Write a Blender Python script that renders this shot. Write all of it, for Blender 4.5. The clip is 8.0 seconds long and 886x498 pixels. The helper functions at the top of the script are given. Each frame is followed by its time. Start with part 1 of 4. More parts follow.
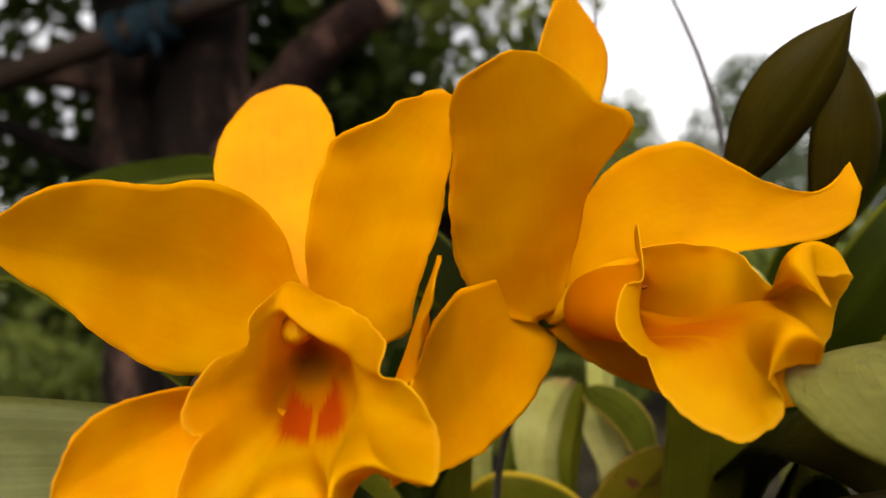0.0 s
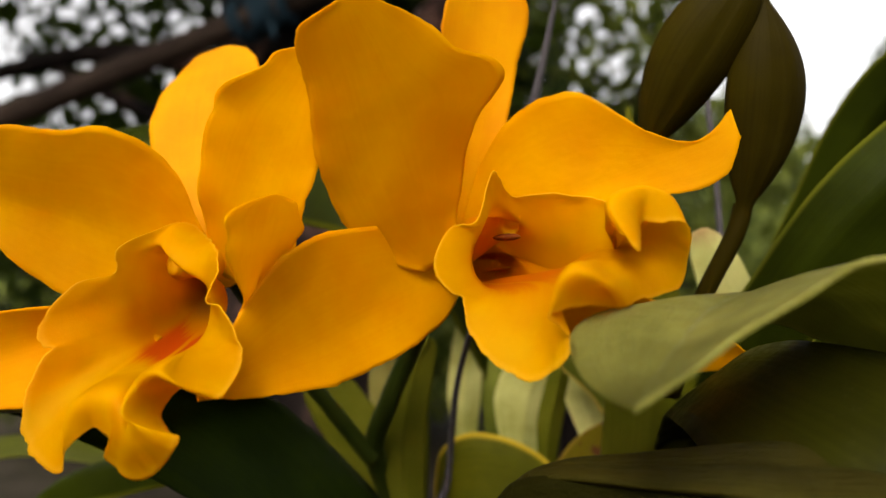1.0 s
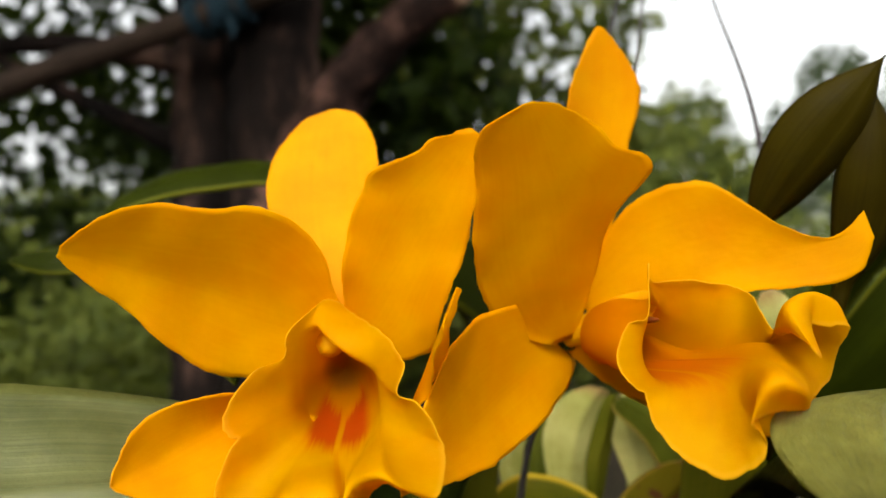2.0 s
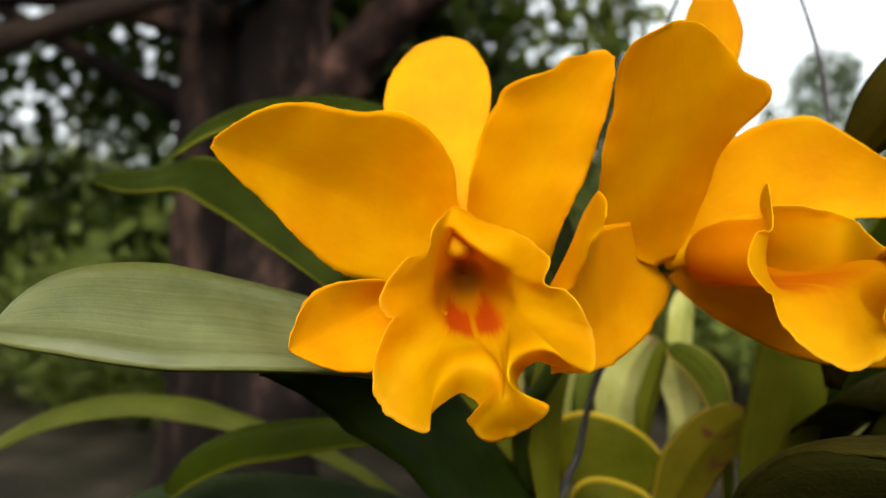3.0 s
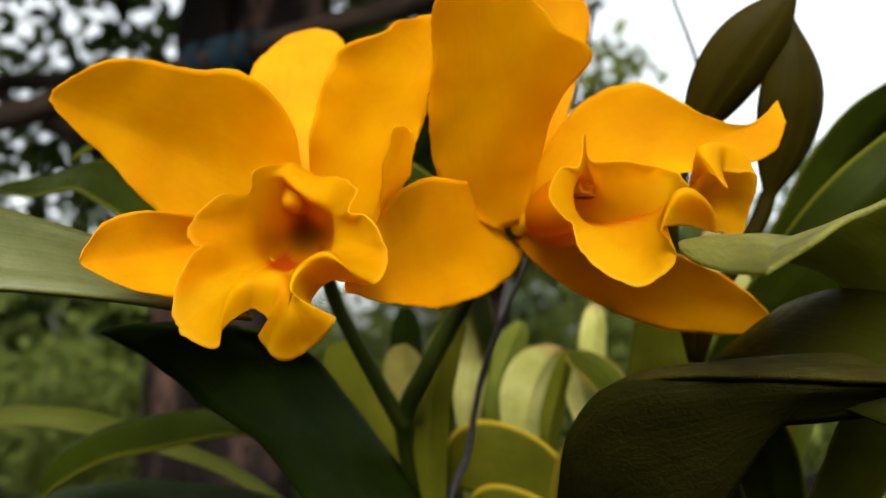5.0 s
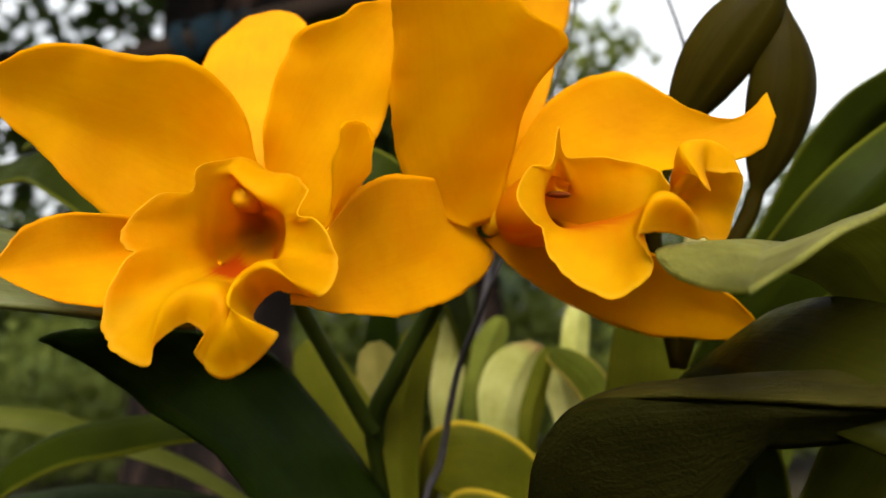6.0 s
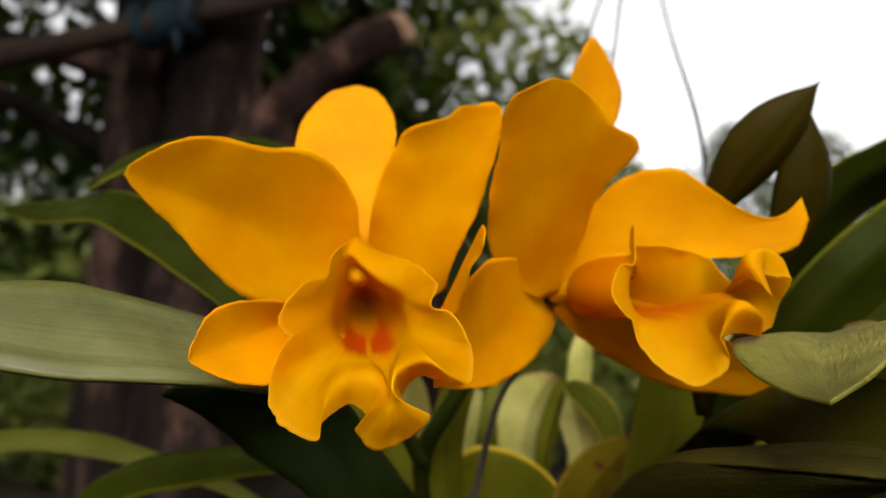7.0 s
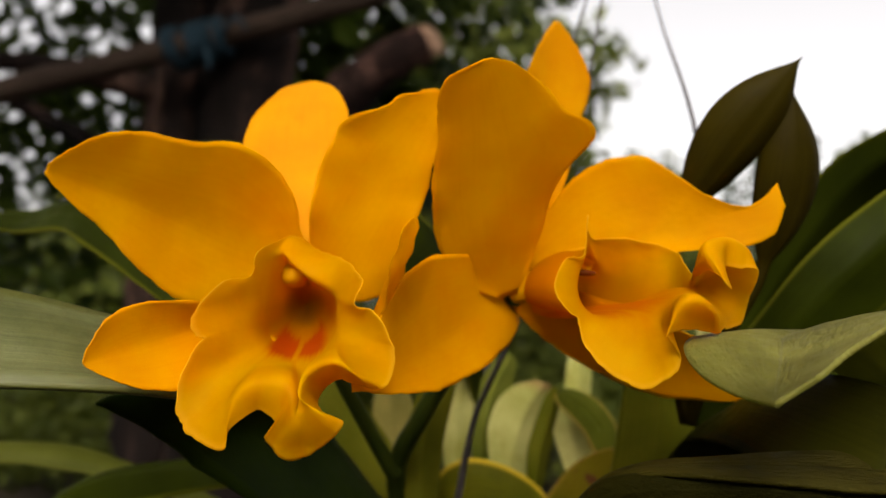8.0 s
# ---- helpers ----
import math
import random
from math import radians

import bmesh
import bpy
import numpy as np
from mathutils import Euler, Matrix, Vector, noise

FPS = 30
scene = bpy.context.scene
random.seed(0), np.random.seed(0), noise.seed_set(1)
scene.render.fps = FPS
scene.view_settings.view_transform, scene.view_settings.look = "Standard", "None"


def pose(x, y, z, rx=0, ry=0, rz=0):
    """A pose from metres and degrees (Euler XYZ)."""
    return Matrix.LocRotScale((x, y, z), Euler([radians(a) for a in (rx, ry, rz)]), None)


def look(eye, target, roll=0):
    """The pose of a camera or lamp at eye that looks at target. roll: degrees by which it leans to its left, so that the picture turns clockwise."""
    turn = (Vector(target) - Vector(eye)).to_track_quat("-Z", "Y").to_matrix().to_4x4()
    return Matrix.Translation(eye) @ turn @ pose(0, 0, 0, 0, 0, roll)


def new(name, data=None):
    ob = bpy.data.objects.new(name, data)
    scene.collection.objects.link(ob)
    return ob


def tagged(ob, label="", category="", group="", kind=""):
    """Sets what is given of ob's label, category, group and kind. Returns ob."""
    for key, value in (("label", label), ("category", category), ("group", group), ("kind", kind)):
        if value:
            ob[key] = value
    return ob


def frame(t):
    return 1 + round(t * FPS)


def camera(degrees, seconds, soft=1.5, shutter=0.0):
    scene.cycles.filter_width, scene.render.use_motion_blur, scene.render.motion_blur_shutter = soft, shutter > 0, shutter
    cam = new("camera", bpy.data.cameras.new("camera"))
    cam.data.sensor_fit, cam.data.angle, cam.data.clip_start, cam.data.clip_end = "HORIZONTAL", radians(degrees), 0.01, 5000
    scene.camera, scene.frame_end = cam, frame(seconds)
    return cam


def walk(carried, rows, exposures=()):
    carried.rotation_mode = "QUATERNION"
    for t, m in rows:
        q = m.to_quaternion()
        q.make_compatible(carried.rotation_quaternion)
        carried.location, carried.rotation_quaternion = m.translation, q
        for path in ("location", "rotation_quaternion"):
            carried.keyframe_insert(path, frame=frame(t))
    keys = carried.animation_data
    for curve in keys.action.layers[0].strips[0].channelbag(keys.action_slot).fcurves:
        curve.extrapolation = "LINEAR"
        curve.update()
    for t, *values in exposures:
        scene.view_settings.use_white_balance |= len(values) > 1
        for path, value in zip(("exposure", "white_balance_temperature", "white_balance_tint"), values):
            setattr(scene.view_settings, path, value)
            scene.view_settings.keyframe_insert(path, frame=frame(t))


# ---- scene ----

# ---------------------------------------------------------------- camera
def aim(x, y, z, yaw, pitch, roll):
    """A camera pose from a place, a turn to the left, a tilt up and a lean, in degrees."""
    a, b = radians(yaw), radians(pitch)
    way = Vector((-math.sin(a) * math.cos(b), math.cos(a) * math.cos(b), math.sin(b)))
    eye = Vector((x, y, z))
    return look(eye, eye + way, roll)


PATH = [
    (0, -0.0420, -0.2178, 1.3073, -3.72, 3.65, -4.68),
    (0.5, -0.0143, -0.2239, 1.3036, -1.66, 3.36, -3.00),
    (1, 0.0246, -0.2215, 1.2923, 6.18, 3.08, -2.49),
    (1.2, 0.0246, -0.2314, 1.2929, 5.79, 2.84, -2.44),
    (1.5, 0.0282, -0.2440, 1.2961, 6.32, 2.72, -1.17),
    (2, -0.0316, -0.2346, 1.3177, 1.30, 2.64, -1.84),
    (2.2, -0.0564, -0.2287, 1.3220, -0.32, 3.30, -1.80),
    (3.3, -0.0730, -0.2562, 1.2876, 0.55, 0.97, 1.53),
    (3.5, -0.0614, -0.2608, 1.2842, -0.18, 3.04, 0.87),
    (3.6, -0.0584, -0.2619, 1.2796, -0.71, 4.10, 0.74),
    (4, -0.0439, -0.2672, 1.2755, -1.40, 4.01, 0.53),
    (4.5, -0.0308, -0.2684, 1.2683, -1.14, 5.69, 0.54),
    (4.7, -0.0264, -0.2612, 1.2565, -0.21, 6.97, 0.76),
    (5.8, -0.0161, -0.2323, 1.2542, 0.38, 9.59, 1.00),
    (6, -0.0140, -0.2330, 1.2633, -0.44, 6.99, 1.00),
    (6.5, -0.0198, -0.2632, 1.2966, -2.51, 4.94, 0.79),
    (7, -0.0633, -0.2649, 1.2869, -5.25, 5.92, 2.08),
    (7.5, -0.0677, -0.2607, 1.2779, -5.26, 7.09, 2.03),
    (8, -0.0309, -0.2513, 1.2840, -1.82, 6.93, 1.47),
]
cam = camera(62.8, 8.0, soft=1.5)
walk(cam, [(t, aim(*row)) for t, *row in PATH],
     exposures=[(0, 0.05, 6900, 13), (0.5, -0.02, 6900, 13), (1, 0.14, 6900, 12), (1.5, 0.27, 6800, 8), (2.2, 0.26, 6750, 7), (3.3, 0.36, 6500, 4), (4.7, 0.33, 6500, 4), (6, 0.38, 6600, 7), (6.5, 0.15, 6650, 10), (7, 0.03, 6850, 12), (8, -0.10, 7000, 13)])
cam.data.dof.use_dof = True
cam.data.dof.focus_distance = 0.182
cam.data.dof.aperture_fstop = 9.5

# ---------------------------------------------------------------- light
world = bpy.data.worlds.new("world")
scene.world = world
world.use_nodes = True
wn, wl = world.node_tree.nodes, world.node_tree.links
sky = wn.new("ShaderNodeTexSky")
sky.sky_type = "NISHITA"
sky.sun_disc = False
sky.sun_elevation, sky.sun_rotation = radians(40), radians(191)
sky.air_density, sky.dust_density, sky.ozone_density = 1.0, 6.0, 1.0
veil = wn.new("ShaderNodeHueSaturation")
veil.inputs["Saturation"].default_value = 0.17
veil.inputs["Value"].default_value = 2.2
wl.new(sky.outputs[0], veil.inputs["Color"])
wl.new(veil.outputs[0], wn["Background"].inputs["Color"])
wn["Background"].inputs["Strength"].default_value = 0.165

sun = new("sun", bpy.data.lights.new("sun", "SUN"))
sun.data.energy, sun.data.angle, sun.data.color = 1.15, radians(55), (1.0, 0.96, 0.9)
sun.matrix_world = look((-0.6, -3.2, 4.05), (0.0, 0.0, 1.3))

H = 1.3  # height of the flower spray above the ground


# ---------------------------------------------------------------- materials
def material(name, build):
    m = bpy.data.materials.new(name)
    m.use_nodes = True
    t = m.node_tree
    build(t.nodes, t.links, t.nodes["Principled BSDF"], t.nodes["Material Output"])
    return m


def ramp(n, stops):
    r = n.new("ShaderNodeValToRGB")
    while len(r.color_ramp.elements) < len(stops):
        r.color_ramp.elements.new(0.5)
    for e, (p, c) in zip(r.color_ramp.elements, stops):
        e.position, e.color = p, (*c, 1)
    return r


def noise_node(n, l, scale, detail=4.0, vec=None, rough=0.55):
    t = n.new("ShaderNodeTexNoise")
    t.inputs["Scale"].default_value, t.inputs["Detail"].default_value = scale, detail
    t.inputs["Roughness"].default_value = rough
    if vec is not None:
        l.new(vec, t.inputs["Vector"])
    return t


def mixc(n, l, fac, a, b, kind="MIX"):
    m = n.new("ShaderNodeMix")
    m.data_type, m.blend_type = "RGBA", kind
    for s, v in ((m.inputs[0], fac), (m.inputs[6], a), (m.inputs[7], b)):
        if isinstance(v, bpy.types.NodeSocket):
            l.new(v, s)
        elif isinstance(v, tuple):
            s.default_value = (*v, 1)
        else:
            s.default_value = v
    return m.outputs[2]


def maths(n, l, op, a, b=0.0, c=0.0):
    m = n.new("ShaderNodeMath")
    m.operation = op
    for s, v in zip(m.inputs, (a, b, c)):
        if isinstance(v, bpy.types.NodeSocket):
            l.new(v, s)
        else:
            s.default_value = v
    return m.outputs[0]


def span(n, l, v, lo, hi, to_lo=0.0, to_hi=1.0):
    m = n.new("ShaderNodeMapRange")
    m.interpolation_type = "SMOOTHSTEP"
    l.new(v, m.inputs[0])
    for s, x in zip(m.inputs[1:5], (lo, hi, to_lo, to_hi)):
        s.default_value = x
    return m.outputs[0]


def uv_axes(n, l):
    """Along a blade and across it: v from base to tip, u from edge to edge."""
    uv = n.new("ShaderNodeUVMap")
    sep = n.new("ShaderNodeSeparateXYZ")
    l.new(uv.outputs[0], sep.inputs[0])
    return uv.outputs[0], sep.outputs[0], sep.outputs[1]


def streaks(n, l, uv, across, along):
    m = n.new("ShaderNodeMapping")
    l.new(uv, m.inputs[0])
    m.inputs["Scale"].default_value = (across, along, 1)
    return m.outputs[0]


def bump(n, l, height, strength, dist, p):
    b = n.new("ShaderNodeBump")
    b.inputs["Strength"].default_value, b.inputs["Distance"].default_value = strength, dist
    l.new(height, b.inputs["Height"])
    l.new(b.outputs[0], p.inputs["Normal"])
    return b.outputs[0]


def see_through(n, l, p, out, color, share, normal=None):
    """Lets part of the light pass through a thin blade."""
    tr = n.new("ShaderNodeBsdfTranslucent")
    if isinstance(color, bpy.types.NodeSocket):
        l.new(color, tr.inputs[0])
    else:
        tr.inputs[0].default_value = (*color, 1)
    if normal is not None:
        l.new(normal, tr.inputs["Normal"])
    mx = n.new("ShaderNodeMixShader")
    mx.inputs[0].default_value = share
    l.new(p.outputs[0], mx.inputs[1])
    l.new(tr.outputs[0], mx.inputs[2])
    l.new(mx.outputs[0], out.inputs["Surface"])


def petal_material(name, a, b, marks=0.0, middle=0.47, share=0.58, deep=0.60):
    def build(n, l, p, out):
        uv, u, v = uv_axes(n, l)
        geo = n.new("ShaderNodeTexCoord").outputs["Object"]
        cloud = noise_node(n, l, 55, 3, geo)
        veins = noise_node(n, l, 1.0, 3, streaks(n, l, uv, 38, 2.0))
        grain = noise_node(n, l, 2600, 2, geo)
        f = maths(n, l, "ADD", maths(n, l, "MULTIPLY", cloud.outputs[0], 0.75), maths(n, l, "MULTIPLY", veins.outputs[0], 0.22))
        col = mixc(n, l, span(n, l, f, 0.30, 0.68), a, b)
        col = mixc(n, l, span(n, l, grain.outputs[0], 0.62, 0.8, 0, 0.25), col, (0.92, 0.52, 0.012))
        if marks:
            # deeper orange inside the throat; the shade at its end painted brown
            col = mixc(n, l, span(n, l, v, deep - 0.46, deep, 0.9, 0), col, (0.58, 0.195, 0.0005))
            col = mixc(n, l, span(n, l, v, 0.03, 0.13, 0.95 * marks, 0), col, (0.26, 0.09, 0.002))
            col = mixc(n, l, span(n, l, v, 0.94, 1.0, 0, 0.25), col, (0.95, 0.58, 0.03))
            # the two red flashes and the red streak on the floor of the throat
            side = maths(n, l, "ABSOLUTE", maths(n, l, "SUBTRACT", u, middle))
            fray = noise_node(n, l, 1.0, 3, streaks(n, l, uv, 60, 3.0))
            vv = maths(n, l, "ADD", v, maths(n, l, "MULTIPLY", maths(n, l, "SUBTRACT", fray.outputs[0], 0.5), 0.16))
            wing = maths(n, l, "ADD", vv, maths(n, l, "MULTIPLY", side, 0.9))
            flash = maths(n, l, "MULTIPLY", span(n, l, wing, 0.20, 0.28), span(n, l, vv, 0.39, 0.51, 1, 0))
            flash = maths(n, l, "MULTIPLY", flash, span(n, l, side, 0.11, 0.20, 1, 0))
            flash = maths(n, l, "MULTIPLY", flash, span(n, l, side, 0.005, 0.02))
            streak = maths(n, l, "MULTIPLY", span(n, l, side, 0.004, 0.016, 0.3, 0), span(n, l, vv, 0.44, 0.50))
            streak = maths(n, l, "MULTIPLY", streak, span(n, l, vv, 0.90, 1.0, 1, 0))
            blot = maths(n, l, "MULTIPLY", span(n, l, side, 0.01, 0.035, 0.3, 0), span(n, l, vv, 0.66, 0.74))
            blot = maths(n, l, "MULTIPLY", blot, span(n, l, vv, 0.82, 0.90, 1, 0))
            streak = maths(n, l, "MAXIMUM", streak, blot)
            col = mixc(n, l, maths(n, l, "MULTIPLY", maths(n, l, "MAXIMUM", flash, streak), marks), col, (0.50, 0.045, 0.002))
        l.new(col, p.inputs["Base Color"])
        p.inputs["Roughness"].default_value = 0.62
        p.inputs["Specular IOR Level"].default_value = 0.06
        hgt = maths(n, l, "ADD", maths(n, l, "MULTIPLY", veins.outputs[0], 0.10), maths(n, l, "MULTIPLY", grain.outputs[0], 0.2))
        crumple = noise_node(n, l, 130, 2, geo)
        hgt = maths(n, l, "ADD", hgt, maths(n, l, "MULTIPLY", crumple.outputs[0], 1.8))
        nb = bump(n, l, hgt, 0.35, 0.0006, p)
        glow = n.new("ShaderNodeGamma")
        glow.inputs[1].default_value = 0.6
        l.new(col, glow.inputs[0])
        see_through(n, l, p, out, glow.outputs[0], share, nb)

    return material(name, build)


def leaf_material(name, dark, light, edge=None, rib=None, spots=False, rough=0.42, share=0.14, crinkle=0.0, gloss=0.035, tip=None, dusty=0.07, band=(0.41, 0.49), one_side=False, clear=1.0):
    def build(n, l, p, out):
        uv, u, v = uv_axes(n, l)
        geo = n.new("ShaderNodeTexCoord").outputs["Object"]
        cloud = noise_node(n, l, 28, 4, geo)
        lines = noise_node(n, l, 1.0, 4, streaks(n, l, uv, 60, 1.2))
        fine = noise_node(n, l, 900, 3, geo)
        mott = noise_node(n, l, 85, 5, geo, 0.6)
        f = maths(n, l, "ADD", maths(n, l, "MULTIPLY", cloud.outputs[0], 0.62), maths(n, l, "MULTIPLY", lines.outputs[0], 0.14 if crinkle else 0.33))
        f = maths(n, l, "ADD", f, maths(n, l, "MULTIPLY", mott.outputs[0], 0.36 if crinkle else 0.2))
        col = mixc(n, l, span(n, l, f, 0.35, 0.8), dark, light)
        dust = noise_node(n, l, 190, 5, geo, 0.7)
        col = mixc(n, l, span(n, l, dust.outputs[0], 0.58, 0.78, 0, dusty), col, (0.16, 0.15, 0.06))
        if edge:
            rim = maths(n, l, "SUBTRACT", 0.5, u)
            rim = rim if one_side else maths(n, l, "ABSOLUTE", rim)
            col = mixc(n, l, span(n, l, rim, *band, 0, 0.9), col, edge)
        if rib:
            mid = maths(n, l, "ABSOLUTE", maths(n, l, "SUBTRACT", u, 0.5))
            col = mixc(n, l, span(n, l, mid, 0.003, 0.016, 0.45, 0), col, rib)
        if tip:
            col = mixc(n, l, span(n, l, maths(n, l, "ADD", v, maths(n, l, "MULTIPLY", dust.outputs[0], 0.12)), 0.90, 1.04, 0, 0.8), col, tip)
        if spots:
            sp = noise_node(n, l, 130, 3, geo)
            sel = maths(n, l, "MULTIPLY", span(n, l, sp.outputs[0], 0.56, 0.61), span(n, l, v, 0.45, 0.65))
            col = mixc(n, l, maths(n, l, "MAXIMUM", sel, span(n, l, v, 0.9, 1.0, 0, 0.9)), col, (0.10, 0.035, 0.015))
        l.new(col, p.inputs["Base Color"])
        l.new(span(n, l, dust.outputs[0], 0.3, 0.8, rough - 0.06, rough + 0.2), p.inputs["Roughness"])
        p.inputs["Specular IOR Level"].default_value = gloss
        hgt = maths(n, l, "ADD", maths(n, l, "MULTIPLY", lines.outputs[0], 0.3 if crinkle else 0.8), maths(n, l, "MULTIPLY", fine.outputs[0], 0.35))
        if crinkle:
            # small pits and wrinkles of an ageing leaf
            pits = noise_node(n, l, 1.0, 5, streaks(n, l, uv, 26, 22), 0.65)
            hgt = maths(n, l, "ADD", hgt, maths(n, l, "MULTIPLY", pits.outputs[0], 2.5 * crinkle))
        nb = bump(n, l, hgt, 0.9 if crinkle else 0.3, 0.0016 if crinkle else 0.0008, p)
        through_col = n.new("ShaderNodeGamma")
        through_col.inputs[1].default_value = clear
        l.new(mixc(n, l, 1.0, col, (1.0, 1.0, 0.4), "MULTIPLY"), through_col.inputs[0])
        see_through(n, l, p, out, through_col.outputs[0], share, nb)

    return material(name, build)


def rough_material(name, stops, scale, detail=6, relief=0.01, stretch=(1, 1, 1), rough=0.85):
    def build(n, l, p, out):
        m = n.new("ShaderNodeMapping")
        l.new(n.new("ShaderNodeTexCoord").outputs["Object"], m.inputs[0])
        m.inputs["Scale"].default_value = stretch
        big = noise_node(n, l, scale, detail, m.outputs[0])
        small = noise_node(n, l, scale * 9, 4, m.outputs[0])
        f = maths(n, l, "ADD", maths(n, l, "MULTIPLY", big.outputs[0], 0.7), maths(n, l, "MULTIPLY", small.outputs[0], 0.3))
        r = ramp(n, stops)
        l.new(f, r.inputs[0])
        l.new(r.outputs[0], p.inputs["Base Color"])
        p.inputs["Roughness"].default_value = rough
        p.inputs["Specular IOR Level"].default_value = 0.08
        bump(n, l, f, 0.7, relief, p)

    return material(name, build)


def foliage_material(name, a, b):
    def build(n, l, p, out):
        g = n.new("ShaderNodeNewGeometry")
        col = mixc(n, l, g.outputs["Random Per Island"], a, b)
        l.new(col, p.inputs["Base Color"])
        p.inputs["Roughness"].default_value = 0.6
        p.inputs["Specular IOR Level"].default_value = 0.1
        see_through(n, l, p, out, mixc(n, l, 1.0, col, (1.0, 1.0, 0.45), "MULTIPLY"), 0.3)

    return material(name, build)


PETAL = petal_material("golden_petal", (0.70, 0.300, 0.0004), (0.79, 0.395, 0.0006), share=0.66)
SEPAL = petal_material("golden_sepal", (0.59, 0.220, 0.0004), (0.65, 0.285, 0.0006), share=0.38)
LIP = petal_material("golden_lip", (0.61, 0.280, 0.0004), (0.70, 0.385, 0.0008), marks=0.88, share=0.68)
FLUSHED = petal_material("golden_lip_flushed", (0.61, 0.280, 0.0004), (0.70, 0.385, 0.0008), marks=0.45, middle=0.33, deep=0.76, share=0.68)
COLUMN = petal_material("golden_column", (0.74, 0.34, 0.002), (0.80, 0.42, 0.004), share=0.5)
OVARY = petal_material("olive_ovary", (0.10, 0.075, 0.004), (0.17, 0.12, 0.008), share=0.3)
STIGMA = petal_material("olive_stigma", (0.10, 0.018, 0.002), (0.16, 0.035, 0.003), share=0.05)
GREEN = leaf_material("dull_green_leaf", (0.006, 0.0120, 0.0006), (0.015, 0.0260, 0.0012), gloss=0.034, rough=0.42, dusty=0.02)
# olive lowered to hold the shadow of the pale leaf and flower above
SHADED_OLIVE = leaf_material("shaded_olive_leaf", (0.009, 0.0095, 0.0006), (0.024, 0.024, 0.0020), gloss=0.03)
# leaf underside with the shade below the arching leaf put into its near-black colour
SHADED_UNDERSIDE = leaf_material("shaded_leaf_underside", (0.0055, 0.0051, 0.0007), (0.0135, 0.0122, 0.0017), gloss=0.012, crinkle=0.15)
PALE = leaf_material("pale_green_leaf", (0.085, 0.082, 0.008), (0.300, 0.284, 0.058), rough=0.45, crinkle=1.0, gloss=0.25, rib=(0.24, 0.23, 0.10), share=0.38, clear=0.5)
# faded olive, darkened in its colour for the flower's shade on it
STRAP = leaf_material("faded_shaded_leaf", (0.015, 0.012, 0.0011), (0.044, 0.037, 0.0052), rough=0.5, crinkle=0.4)
SAGE = leaf_material("sage_green_leaf", (0.042, 0.048, 0.011), (0.120, 0.126, 0.048), rough=0.38, gloss=0.34, edge=(0.085, 0.088, 0.016))
DRY = leaf_material("dry_brown_leaf", (0.040, 0.024, 0.006), (0.105, 0.066, 0.020), rough=0.6)
SOFT = leaf_material("muted_green_leaf", (0.042, 0.048, 0.005), (0.088, 0.094, 0.015), edge=(0.11, 0.115, 0.02), share=0.45, clear=0.5)
# the pale edge colour paints the lit upper rim of the blade
EDGED = leaf_material("green_leaf_lit_edge", (0.0078, 0.0106, 0.0005), (0.0175, 0.0235, 0.0012), edge=(0.085, 0.088, 0.007), gloss=0.022, dusty=0.02)
BRIGHT = leaf_material("pale_yellow_green_leaf", (0.20, 0.205, 0.034), (0.50, 0.47, 0.17), rough=0.5, tip=(0.27, 0.16, 0.065))
TAN = leaf_material("dry_tan_leaf", (0.16, 0.14, 0.028), (0.34, 0.285, 0.085), rough=0.55)
DUSKY = leaf_material("dusky_green_leaf", (0.0090, 0.0136, 0.0048), (0.0190, 0.0260, 0.0085), gloss=0.05, dusty=0.03)
OLIVE = leaf_material("olive_leaf", (0.055, 0.060, 0.003), (0.115, 0.112, 0.009))
MOSS = leaf_material("moss_green_leaf", (0.066, 0.080, 0.0084), (0.150, 0.160, 0.0245))
RIMMED = leaf_material("green_leaf_yellow_edge", (0.0360, 0.0440, 0.0035), (0.0800, 0.0880, 0.0084), edge=(0.3360, 0.2320, 0.0420))
YELLOWING = leaf_material("yellowing_leaf", (0.045, 0.048, 0.002), (0.105, 0.098, 0.004), edge=(0.50, 0.33, 0.020), band=(0.20, 0.40), one_side=True)
BLOTCHED = leaf_material("blotched_leaf", (0.072, 0.060, 0.003), (0.145, 0.112, 0.007), edge=(0.19, 0.125, 0.012), spots=True)
BUD = leaf_material("olive_bud", (0.013, 0.0085, 0.0003), (0.028, 0.0205, 0.0006), rough=0.5, share=0.2, dusty=0.02)
STEM = leaf_material("green_stem", (0.0176, 0.0288, 0.0035), (0.0400, 0.0520, 0.0070))
BARK = rough_material("dark_bark", [(0.38, (0.003, 0.0022, 0.0018)), (0.53, (0.008, 0.005, 0.004)), (0.66, (0.075, 0.041, 0.030))], 7, relief=0.02, stretch=(1, 1, 0.3))
LIMB = rough_material("reddish_bark", [(0.36, (0.006, 0.0035, 0.003)), (0.50, (0.022, 0.0115, 0.009)), (0.66, (0.16, 0.082, 0.062))], 9, relief=0.015)
POLE = rough_material("weathered_pole", [(0.3, (0.012, 0.0075, 0.0055)), (0.75, (0.055, 0.037, 0.027))], 14, relief=0.004, stretch=(0.25, 1, 1))
CUT = rough_material("cut_wood", [(0.3, (0.14, 0.075, 0.045)), (0.7, (0.36, 0.23, 0.15))], 30, relief=0.003)
ROPE = rough_material("blue_rope", [(0.3, (0.006, 0.013, 0.018)), (0.7, (0.018, 0.040, 0.056))], 80, relief=0.003)
CLAY = rough_material("terracotta", [(0.3, (0.20, 0.085, 0.05)), (0.7, (0.34, 0.16, 0.10))], 25, relief=0.001)
